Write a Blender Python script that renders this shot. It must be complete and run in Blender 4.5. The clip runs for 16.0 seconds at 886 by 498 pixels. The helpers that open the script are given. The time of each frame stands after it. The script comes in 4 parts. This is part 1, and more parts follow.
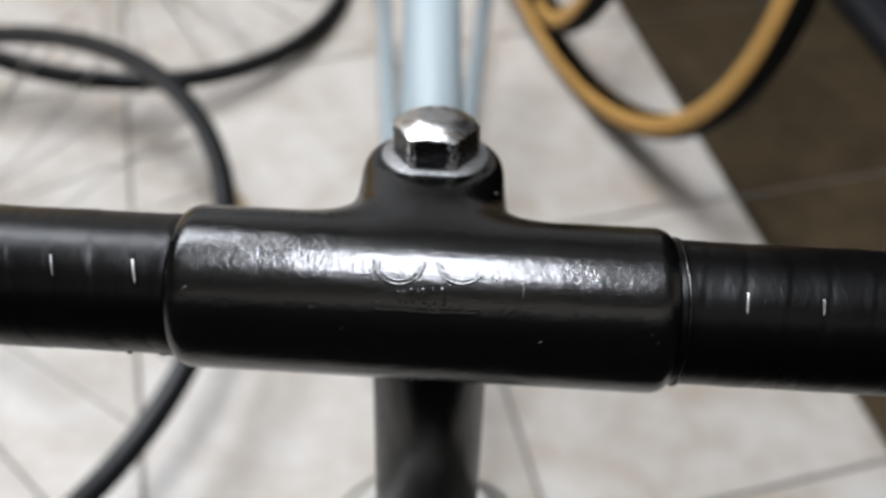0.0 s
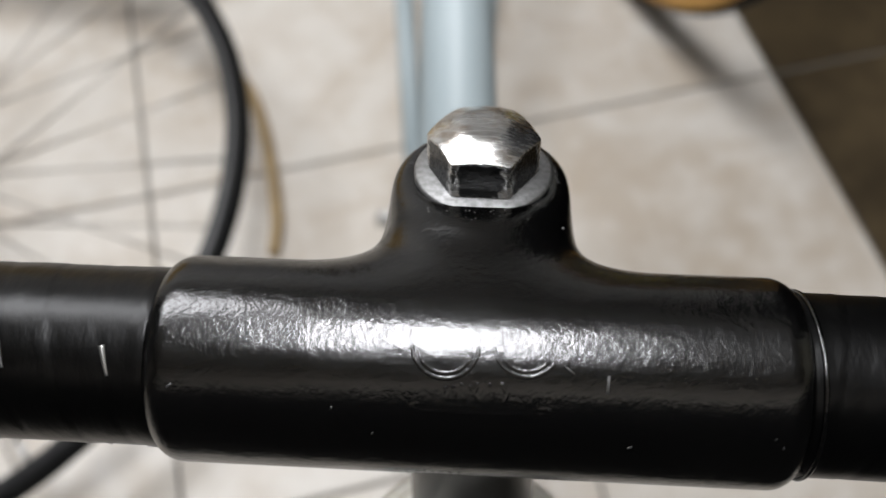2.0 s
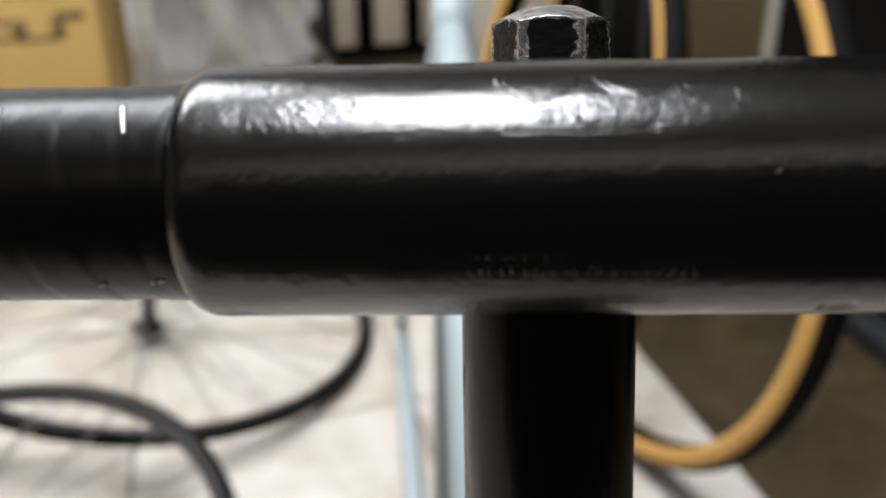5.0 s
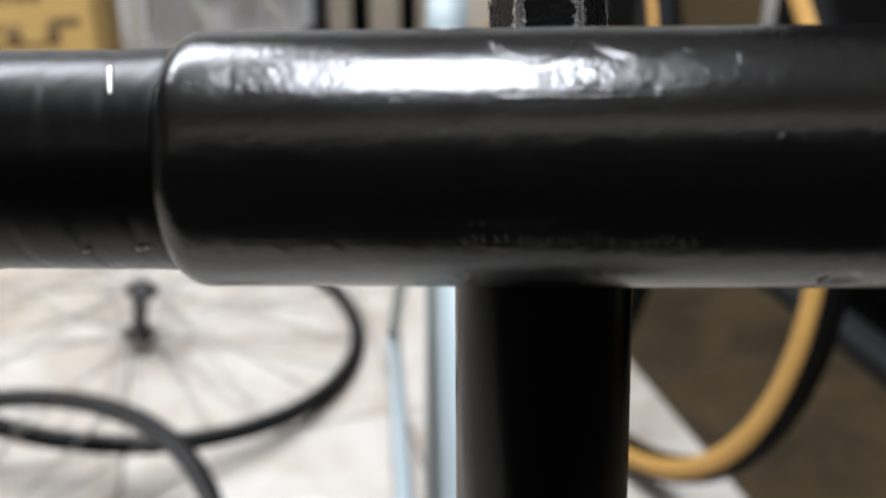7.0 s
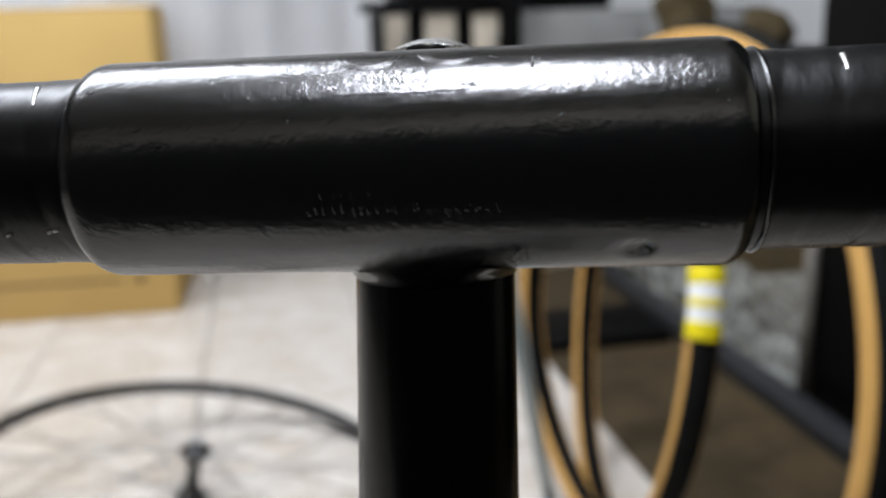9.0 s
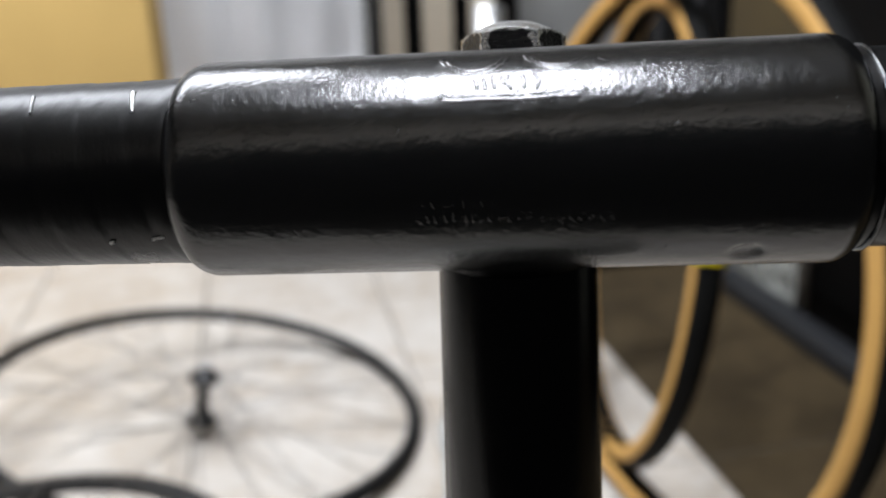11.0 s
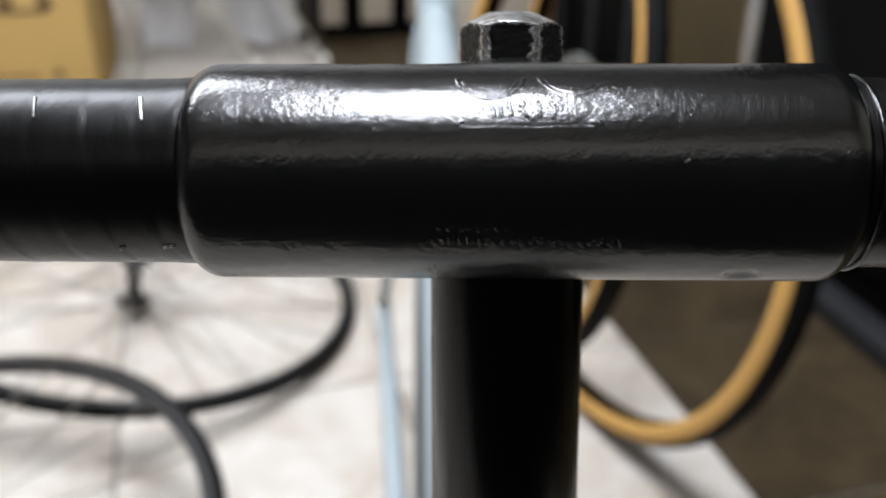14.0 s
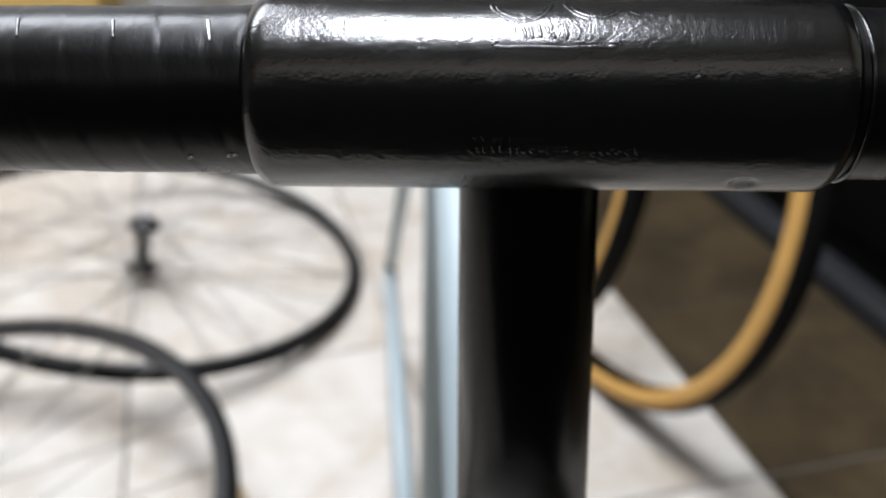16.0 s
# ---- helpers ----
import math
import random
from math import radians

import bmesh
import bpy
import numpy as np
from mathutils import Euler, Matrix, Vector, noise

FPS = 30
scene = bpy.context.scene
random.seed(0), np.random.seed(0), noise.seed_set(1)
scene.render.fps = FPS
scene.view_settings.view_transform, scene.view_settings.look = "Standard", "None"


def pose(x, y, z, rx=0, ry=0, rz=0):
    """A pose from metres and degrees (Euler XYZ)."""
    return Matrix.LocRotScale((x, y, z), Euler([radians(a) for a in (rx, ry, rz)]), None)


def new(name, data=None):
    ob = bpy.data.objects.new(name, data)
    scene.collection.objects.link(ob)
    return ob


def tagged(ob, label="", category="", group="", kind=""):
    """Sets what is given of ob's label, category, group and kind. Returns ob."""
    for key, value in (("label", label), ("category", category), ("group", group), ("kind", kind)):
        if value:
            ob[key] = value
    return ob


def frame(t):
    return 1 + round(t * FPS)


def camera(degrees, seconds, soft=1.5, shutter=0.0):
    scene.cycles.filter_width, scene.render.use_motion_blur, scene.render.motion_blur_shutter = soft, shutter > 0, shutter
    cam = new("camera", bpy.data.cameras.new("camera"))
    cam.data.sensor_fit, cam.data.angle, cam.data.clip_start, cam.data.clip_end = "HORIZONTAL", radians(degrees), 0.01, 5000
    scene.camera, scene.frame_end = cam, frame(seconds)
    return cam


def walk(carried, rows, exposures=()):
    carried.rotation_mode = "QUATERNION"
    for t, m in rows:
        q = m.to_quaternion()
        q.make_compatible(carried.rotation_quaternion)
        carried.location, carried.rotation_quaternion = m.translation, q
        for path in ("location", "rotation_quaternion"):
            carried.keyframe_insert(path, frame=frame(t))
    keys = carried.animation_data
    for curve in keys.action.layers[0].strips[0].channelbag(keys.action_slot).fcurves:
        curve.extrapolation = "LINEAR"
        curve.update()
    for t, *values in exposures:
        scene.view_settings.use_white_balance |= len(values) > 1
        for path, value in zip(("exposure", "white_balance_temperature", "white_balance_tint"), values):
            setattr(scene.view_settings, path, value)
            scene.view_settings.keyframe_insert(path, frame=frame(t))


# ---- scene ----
cam = camera(51.15, 16.0, soft=1.6)
cam.data.dof.use_dof = True
cam.data.dof.focus_distance = 0.113
cam.data.dof.aperture_fstop = 19.0
ROWS = [  # seconds, x, y, z, and the turn about x, y, z in degrees
    (0, 0.00517, -0.08672, 0.76800, 39.772, -1.724, 3.617),
    (0.5, -0.00978, -0.05339, 0.75316, 34.300, -0.747, 3.639),
    (1, -0.00676, -0.04963, 0.75100, 32.638, -0.538, 3.414),
    (1.5, -0.00261, -0.04738, 0.75412, 31.791, -0.268, 3.402),
    (2, -0.00116, -0.04737, 0.75722, 31.524, -0.102, 3.315),
    (2.5, -0.00083, -0.04755, 0.75630, 30.716, 0.116, 3.337),
    (3, 0.00063, -0.05821, 0.75356, 31.934, 0.272, 3.433),
    (3.5, -0.00355, -0.06711, 0.74736, 40.848, 0.532, 3.046),
    (4, -0.00278, -0.07734, 0.71624, 50.007, 0.536, 2.882),
    (4.5, -0.00891, -0.08532, 0.69532, 61.109, 0.436, 2.806),
    (4.7, -0.00761, -0.08713, 0.68823, 63.881, 0.520, 2.685),
    (6.8, -0.01021, -0.08948, 0.68542, 64.790, 0.054, 2.356),
    (7, -0.00780, -0.08793, 0.68260, 64.961, -0.182, 2.533),
    (7.5, -0.00260, -0.09158, 0.68492, 65.180, -0.132, 2.318),
    (8, -0.00075, -0.09874, 0.68509, 66.118, 0.033, 2.646),
    (8.5, 0.00179, -0.09867, 0.67623, 70.784, 0.478, 3.354),
    (9, 0.01648, -0.10683, 0.66828, 75.811, 1.518, 6.341),
    (9.5, 0.01944, -0.10791, 0.66628, 77.343, 2.419, 7.258),
    (9.7, 0.01883, -0.10808, 0.66625, 77.731, 2.778, 7.570),
    (11.8, -0.00276, -0.10487, 0.69239, 65.689, 0.914, 3.974),
    (12, -0.00315, -0.10573, 0.69549, 65.083, 0.519, 3.607),
    (12.5, -0.00484, -0.10721, 0.69673, 64.006, 0.165, 2.971),
    (13, -0.00453, -0.10673, 0.69678, 63.530, -0.307, 2.599),
    (13.5, -0.00496, -0.10419, 0.69483, 63.080, -0.404, 2.366),
    (14, -0.00506, -0.10328, 0.69394, 62.927, -0.591, 2.146),
    (14.5, -0.00555, -0.10283, 0.69364, 62.848, -0.584, 2.057),
    (15, -0.00442, -0.10656, 0.69641, 62.827, -0.541, 2.094),
    (15.5, -0.00486, -0.11188, 0.69899, 62.572, -0.716, 2.078),
    (16, -0.00845, -0.11866, 0.69232, 61.368, -0.852, 2.468),
]
walk(cam, [(r[0], pose(*r[1:])) for r in ROWS], exposures=(
    (0.0, -0.31, 6480, 10), (0.5, -0.44, 6500, 10), (1.0, -0.45, 6600, 10), (2.0, -0.43, 6850, 10), (3.0, -0.46, 6800, 10), (3.5, -0.45, 6850, 10), (4.0, -0.22, 6700, 10), (4.6, 0.0, 6800, 10),
    (7.0, 0.09, 6450, 10), (8.5, 0.11, 6420, 10), (9.0, 0.0, 6380, 10), (9.6, -0.17, 6380, 10), (11.8, 0.08, 6500, 10), (16.0, 0.08, 6440, 10)))

# ---- world and light ----
world = bpy.data.worlds.new("world")
scene.world = world
world.use_nodes = True
world.node_tree.nodes["Background"].inputs[0].default_value = (0.9, 0.95, 1.0, 1)
world.node_tree.nodes["Background"].inputs[1].default_value = 0.02

LAMP_X, LAMP_Y, LAMP_Z = -0.13, 0.22, 2.42
ROOM_YAW = 17.45
ROOM = pose(0, 0, 0, 0, 0, ROOM_YAW)  # local x runs across the tiles, y along them, away from the stem


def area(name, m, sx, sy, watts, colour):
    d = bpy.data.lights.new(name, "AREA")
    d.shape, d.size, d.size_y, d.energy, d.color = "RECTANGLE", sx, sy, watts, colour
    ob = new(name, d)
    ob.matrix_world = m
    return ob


COOL = (0.915, 0.96, 1.05)
TUBES = (-0.31, 0.0, 0.31)  # three tubes side by side in the near lamp
for dy in TUBES:
    area("tube_light", pose(LAMP_X, LAMP_Y + dy, LAMP_Z - 0.02), 0.44, 0.20, 15.0, COOL)
area("tube_light_rear", ROOM @ pose(-0.85, 1.50, LAMP_Z - 0.02), 1.3, 0.90, 54, COOL)

# Added upward fill lamps, brighten the ceiling that the stem mirrors.
area("ceiling_fill", pose(LAMP_X, LAMP_Y, LAMP_Z + 0.09, 180), 0.42, 0.84, 8, COOL)
area("ceiling_fill_rear", ROOM @ pose(-0.85, 1.50, LAMP_Z + 0.09, 180), 1.25, 0.86, 18, COOL)

# ---- materials ----


def mat(name, colour, rough=0.5, metal=0.0, second=None, scale=8.0, bump=0.0, bump_scale=60.0, amount=0.5, coat=0.0,
        rough_var=0.0, detail=6.0, spec=0.5, fine=None):
    m = bpy.data.materials.new(name)
    m.use_nodes = True
    nt = m.node_tree
    n, l = nt.nodes, nt.links
    p = n["Principled BSDF"]
    p.inputs["Roughness"].default_value = rough
    p.inputs["Metallic"].default_value = metal
    p.inputs["Coat Weight"].default_value = coat
    p.inputs["Specular IOR Level"].default_value = spec
    p.inputs["Base Color"].default_value = (*colour, 1)
    tc = n.new("ShaderNodeTexCoord")
    big = n.new("ShaderNodeTexNoise")
    big.inputs["Scale"].default_value, big.inputs["Detail"].default_value = scale, detail
    l.new(tc.outputs["Object"], big.inputs["Vector"])
    if second:
        ramp = n.new("ShaderNodeMapRange")
        ramp.inputs[1].default_value, ramp.inputs[2].default_value = 0.5 - 0.5 * amount, 0.5 + 0.5 * amount
        l.new(big.outputs["Fac"], ramp.inputs[0])
        mix = n.new("ShaderNodeMix")
        mix.data_type = "RGBA"
        mix.inputs[6].default_value, mix.inputs[7].default_value = (*colour, 1), (*second, 1)
        l.new(ramp.outputs[0], mix.inputs[0])
        l.new(mix.outputs[2], p.inputs["Base Color"])
    if rough_var:
        rr = n.new("ShaderNodeMapRange")
        rr.inputs[3].default_value, rr.inputs[4].default_value = rough - rough_var, rough + rough_var
        l.new(big.outputs["Fac"], rr.inputs[0])
        l.new(rr.outputs[0], p.inputs["Roughness"])
    if bump:
        small = n.new("ShaderNodeTexNoise")
        small.inputs["Scale"].default_value, small.inputs["Detail"].default_value = bump_scale, 3.0
        l.new(tc.outputs["Object"], small.inputs["Vector"])
        b = n.new("ShaderNodeBump")
        b.inputs["Strength"].default_value = bump
        b.inputs["Distance"].default_value = fine or 0.3 / bump_scale
        l.new(small.outputs["Fac"], b.inputs["Height"])
        l.new(b.outputs["Normal"], p.inputs["Normal"])
    return m


def paint_mat(name, colour, rough, spec, stretch, fine, fine_slope, wide, wide_slope, patch, rise=(1.0, 2.0)):
    """Black gloss with fine grain, brush-thick lumps and slow waves; the grain is stronger in some patches than in others."""
    m = bpy.data.materials.new(name)
    m.use_nodes = True
    n, l = m.node_tree.nodes, m.node_tree.links
    p = n["Principled BSDF"]
    tc, mp = n.new("ShaderNodeTexCoord"), n.new("ShaderNodeMapping")
    mp.inputs["Scale"].default_value = stretch
    l.new(tc.outputs["Object"], mp.inputs["Vector"])
    a, b, c, e = (n.new("ShaderNodeTexNoise") for _ in range(4))
    for t, sc, det in ((a, fine, 2.0), (b, wide, 2.0), (c, patch, 4.0), (e, wide * 6.0, 3.0)):
        t.inputs["Scale"].default_value, t.inputs["Detail"].default_value = sc, det
        l.new(mp.outputs["Vector"], t.inputs["Vector"])
    rng, mul = n.new("ShaderNodeMapRange"), n.new("ShaderNodeMath")
    rng.inputs[1].default_value, rng.inputs[2].default_value = 0.40, 0.66
    rng.inputs[3].default_value, rng.inputs[4].default_value = 0.25, 0.70
    l.new(c.outputs["Fac"], rng.inputs[0])
    sep, end, most = n.new("ShaderNodeSeparateXYZ"), n.new("ShaderNodeMapRange"), n.new("ShaderNodeMath")
    end.inputs[1].default_value, end.inputs[2].default_value, end.inputs[4].default_value = *rise, 1.0
    l.new(tc.outputs["Object"], sep.inputs[0])
    l.new(sep.outputs["X"], end.inputs[0])
    most.operation = "MAXIMUM"
    l.new(rng.outputs[0], most.inputs[0])
    l.new(end.outputs[0], most.inputs[1])
    mul.operation = "MULTIPLY"
    l.new(a.outputs["Fac"], mul.inputs[0])
    l.new(most.outputs[0], mul.inputs[1])
    b1, b2, b3 = (n.new("ShaderNodeBump") for _ in range(3))
    b1.inputs["Distance"].default_value = wide_slope / wide
    b2.inputs["Distance"].default_value = fine_slope / fine
    b3.inputs["Distance"].default_value = 2.1 * wide_slope / (wide * 6.0)
    l.new(b.outputs["Fac"], b1.inputs["Height"])
    l.new(e.outputs["Fac"], b3.inputs["Height"])
    l.new(mul.outputs[0], b2.inputs["Height"])
    l.new(b1.outputs["Normal"], b3.inputs["Normal"])
    l.new(b3.outputs["Normal"], b2.inputs["Normal"])
    l.new(b2.outputs["Normal"], p.inputs["Normal"])
    rr, mix = n.new("ShaderNodeMapRange"), n.new("ShaderNodeMix")
    rr.inputs[3].default_value, rr.inputs[4].default_value = rough + 0.09, rough - 0.09
    l.new(c.outputs["Fac"], rr.inputs[0])
    l.new(rr.outputs[0], p.inputs["Roughness"])
    mix.data_type = "RGBA"
    mix.inputs[6].default_value, mix.inputs[7].default_value = (*colour, 1), (*(1.9 * v for v in colour), 1)
    l.new(b.outputs["Fac"], mix.inputs[0])
    l.new(mix.outputs[2], p.inputs["Base Color"])
    p.inputs["Specular IOR Level"].default_value = spec
    return m


BLACK_PAINT = paint_mat("black_paint", (0.0003, 0.0003, 0.00032), 0.20, 0.80, (1, 1, 1), 3000, 0.14, 240, 0.028, 80, (-0.018, -0.042))
TAPE = paint_mat("black_tape", (0.0005, 0.0005, 0.0005), 0.30, 0.30, (1, 0.45, 0.45), 900, 0.03, 200, 0.028, 110)
QUILL_PAINT = mat("satin_black", (0.0004, 0.0004, 0.0004), 0.24, 0, (0.0009, 0.0008, 0.0008), 90, 0.06, 700, 0.6, rough_var=0.05, fine=0.0003, spec=0.20)
STEEL = mat("worn_steel", (0.38, 0.38, 0.38), 0.56, 1.0, (0.20, 0.20, 0.195), 1100, 0.2, 1800, 0.5, rough_var=0.14, fine=0.0003)
ALLOY = mat("alloy", (0.62, 0.62, 0.61), 0.38, 1.0, (0.5, 0.5, 0.48), 60, 0.1, 500, 0.5, rough_var=0.08)
GRIME = mat("grime", (0.09, 0.088, 0.084), 0.55, 0, (0.05, 0.05, 0.05), 900)
CHIP = mat("bare_chip", (0.11, 0.11, 0.107), 0.4, 0, (0.07, 0.07, 0.068), 900)
FRAME_PAINT = mat("pale_blue_paint", (0.40, 0.465, 0.485), 0.45, 0, (0.34, 0.405, 0.425), 14, 0.05, 300, 0.7)
RUBBER = mat("black_rubber", (0.005, 0.005, 0.005), 0.65, 0, (0.009, 0.009, 0.0085), 40, 0.2, 500, spec=0.07)
TAN = mat("tan_sidewall", (0.60, 0.34, 0.09), 0.70, 0, (0.53, 0.29, 0.075), 30, 0.3, 900)
RIM_BLACK = mat("black_rim", (0.012, 0.012, 0.013), 0.38, 0, (0.02, 0.02, 0.02), 30)
SPOKE = mat("spoke_steel", (0.42, 0.40, 0.37), 0.45, 1.0, (0.34, 0.32, 0.29), 60)
CARD = mat("cardboard", (0.60, 0.40, 0.135), 0.85, 0, (0.54, 0.36, 0.12), 5, 0.2, 120)
# Cardboard colour darkened for the shade on the rack side.
CARD_DARK = mat("shaded_cardboard", (0.066, 0.044, 0.012), 0.85, 0, (0.042, 0.028, 0.008), 5, 0.2, 120)
INK = mat("printed_ink", (0.16, 0.10, 0.04), 0.8)
WALL = mat("white_wall", (0.83, 0.83, 0.82), 0.8, 0, (0.78, 0.78, 0.77), 1.5, 0.1, 60)
# Tones of unseen walls, set for what the black stem mirrors.
WALL_WARM = mat("warm_white_wall", (0.74, 0.68, 0.61), 0.8, 0, (0.69, 0.63, 0.56), 1.5, 0.1, 60)
WALL_GREY = mat("grey_wall", (0.07, 0.068, 0.066), 0.8, 0, (0.055, 0.054, 0.052), 1.5, 0.1, 60)
WALL_OLIVE = mat("olive_grey_wall", (0.56, 0.54, 0.44), 0.8, 0, (0.50, 0.48, 0.39), 1.5, 0.1, 60)
WALL_BROWN = mat("brown_wall", (0.20, 0.175, 0.15), 0.8, 0, (0.16, 0.14, 0.12), 1.5, 0.1, 60)
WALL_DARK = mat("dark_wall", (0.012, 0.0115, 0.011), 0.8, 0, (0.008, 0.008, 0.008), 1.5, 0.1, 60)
CEIL = mat("ceiling_paint", (0.56, 0.55, 0.53), 0.9, 0, (0.50, 0.49, 0.47), 1.2)
CLOTH = mat("white_cloth", (0.86, 0.86, 0.87), 0.95, 0, (0.80, 0.80, 0.81), 6, 0.3, 300)
WHITE_METAL = mat("white_enamel", (0.74, 0.74, 0.71), 0.4, 0, (0.68, 0.68, 0.65), 9)
CREAM = mat("cream_laminate", (0.60, 0.53, 0.42), 0.5, 0, (0.55, 0.48, 0.38), 4)
DARK = mat("dark_laminate", (0.0020, 0.0019, 0.0019), 0.6, 0, (0.0036, 0.0034, 0.0034), 8, spec=0.08)
GREY_METAL = mat("dark_grey_metal", (0.026, 0.027, 0.029), 0.55, 0, (0.019, 0.020, 0.022), 7, 0.1, 200, spec=0.3)
PALE_METAL = mat("pale_grey_metal", (0.33, 0.33, 0.32), 0.45, 0, (0.26, 0.26, 0.25), 9)
POST_METAL = mat("post_metal", (0.30, 0.275, 0.235), 0.5, 0, (0.13, 0.12, 0.11), 9)
OCHRE_STRIP = mat("ochre_strip", (0.38, 0.27, 0.14), 0.7, 0, (0.31, 0.22, 0.115), 40)
RACK_METAL = mat("rack_enamel", (0.80, 0.80, 0.75), 0.45, 0, (0.72, 0.72, 0.67), 9)
CUP_ALLOY = mat("dull_alloy", (0.74, 0.73, 0.69), 0.52, 1.0, (0.60, 0.58, 0.52), 120, 0.1, 500, 0.6, rough_var=0.08)
GROUT = mat("grout", (0.20, 0.185, 0.165), 0.9, 0, (0.14, 0.128, 0.115), 20)
LABEL = mat("label_paper", (0.80, 0.80, 0.78), 0.6)
YELLOW = mat("yellow_band", (0.80, 0.66, 0.0), 0.55)


def tile_mat(name, a, b, c, rough, spec=0.5):
    """Glazed tile: clouds at two scales, a hue of its own for each tile, faint streaks."""
    m = bpy.data.materials.new(name)
    m.use_nodes = True
    n, l = m.node_tree.nodes, m.node_tree.links
    p = n["Principled BSDF"]
    tc, info = n.new("ShaderNodeTexCoord"), n.new("ShaderNodeObjectInfo")
    add = n.new("ShaderNodeVectorMath")
    add.operation = "MULTIPLY_ADD"
    add.inputs[1].default_value = (1, 1, 1)
    comb = n.new("ShaderNodeCombineXYZ")
    for k in range(3):
        mul = n.new("ShaderNodeMath")
        mul.operation = "MULTIPLY"
        mul.inputs[1].default_value = 7.0 + 5 * k
        l.new(info.outputs["Random"], mul.inputs[0])
        l.new(mul.outputs[0], comb.inputs[k])
    l.new(tc.outputs["Object"], add.inputs[0])
    l.new(comb.outputs[0], add.inputs[2])
    big, small = n.new("ShaderNodeTexNoise"), n.new("ShaderNodeTexNoise")
    big.inputs["Scale"].default_value, big.inputs["Detail"].default_value, big.inputs["Distortion"].default_value = 7, 5, 1.2
    small.inputs["Scale"].default_value, small.inputs["Detail"].default_value = 38, 6
    for t in (big, small):
        l.new(add.outputs[0], t.inputs["Vector"])
    r1, r2 = n.new("ShaderNodeMapRange"), n.new("ShaderNodeMapRange")
    r1.inputs[1].default_value, r1.inputs[2].default_value = 0.35, 0.68
    r2.inputs[1].default_value, r2.inputs[2].default_value, r2.inputs[4].default_value = 0.45, 0.75, 0.6
    l.new(big.outputs["Fac"], r1.inputs[0])
    l.new(small.outputs["Fac"], r2.inputs[0])
    m1, m2 = n.new("ShaderNodeMix"), n.new("ShaderNodeMix")
    m1.data_type = m2.data_type = "RGBA"
    m1.inputs[6].default_value, m1.inputs[7].default_value, m2.inputs[7].default_value = (*a, 1), (*b, 1), (*c, 1)
    l.new(r1.outputs[0], m1.inputs[0])
    l.new(m1.outputs[2], m2.inputs[6])
    l.new(r2.outputs[0], m2.inputs[0])
    l.new(m2.outputs[2], p.inputs["Base Color"])
    p.inputs["Roughness"].default_value, p.inputs["Specular IOR Level"].default_value = rough, spec
    bump = n.new("ShaderNodeBump")
    bump.inputs["Strength"].default_value, bump.inputs["Distance"].default_value = 0.15, 0.002
    l.new(small.outputs["Fac"], bump.inputs["Height"])
    l.new(bump.outputs["Normal"], p.inputs["Normal"])
    return m


TILE = tile_mat("beige_tile", (0.60, 0.56, 0.505), (0.46, 0.395, 0.322), (0.66, 0.625, 0.575), 0.36)
TILE_DARK = tile_mat("brown_tile", (0.064, 0.046, 0.024), (0.036, 0.026, 0.014), (0.082, 0.059, 0.031), 0.62, 0.15)


def film_mat():
    m = bpy.data.materials.new("plastic_film")
    m.use_nodes = True
    n, l = m.node_tree.nodes, m.node_tree.links
    p = n["Principled BSDF"]
    p.inputs["Base Color"].default_value, p.inputs["Roughness"].default_value = (0.50, 0.51, 0.47, 1), 0.3
    tr, mix, tc, noi, rng = (n.new(k) for k in ("ShaderNodeBsdfTransparent", "ShaderNodeMixShader", "ShaderNodeTexCoord", "ShaderNodeTexNoise", "ShaderNodeMapRange"))
    noi.inputs["Scale"].default_value, noi.inputs["Detail"].default_value, noi.inputs["Distortion"].default_value = 7, 5, 2
    rng.inputs[1].default_value, rng.inputs[2].default_value, rng.inputs[3].default_value, rng.inputs[4].default_value = 0.35, 0.7, 0.12, 0.62
    l.new(tc.outputs["Object"], noi.inputs["Vector"])
    l.new(noi.outputs["Fac"], rng.inputs[0])
    l.new(rng.outputs[0], mix.inputs[0])
    l.new(tr.outputs[0], mix.inputs[1])
    l.new(p.outputs[0], mix.inputs[2])
    l.new(mix.outputs[0], n["Material Output"].inputs[0])
    return m


FILM = film_mat()


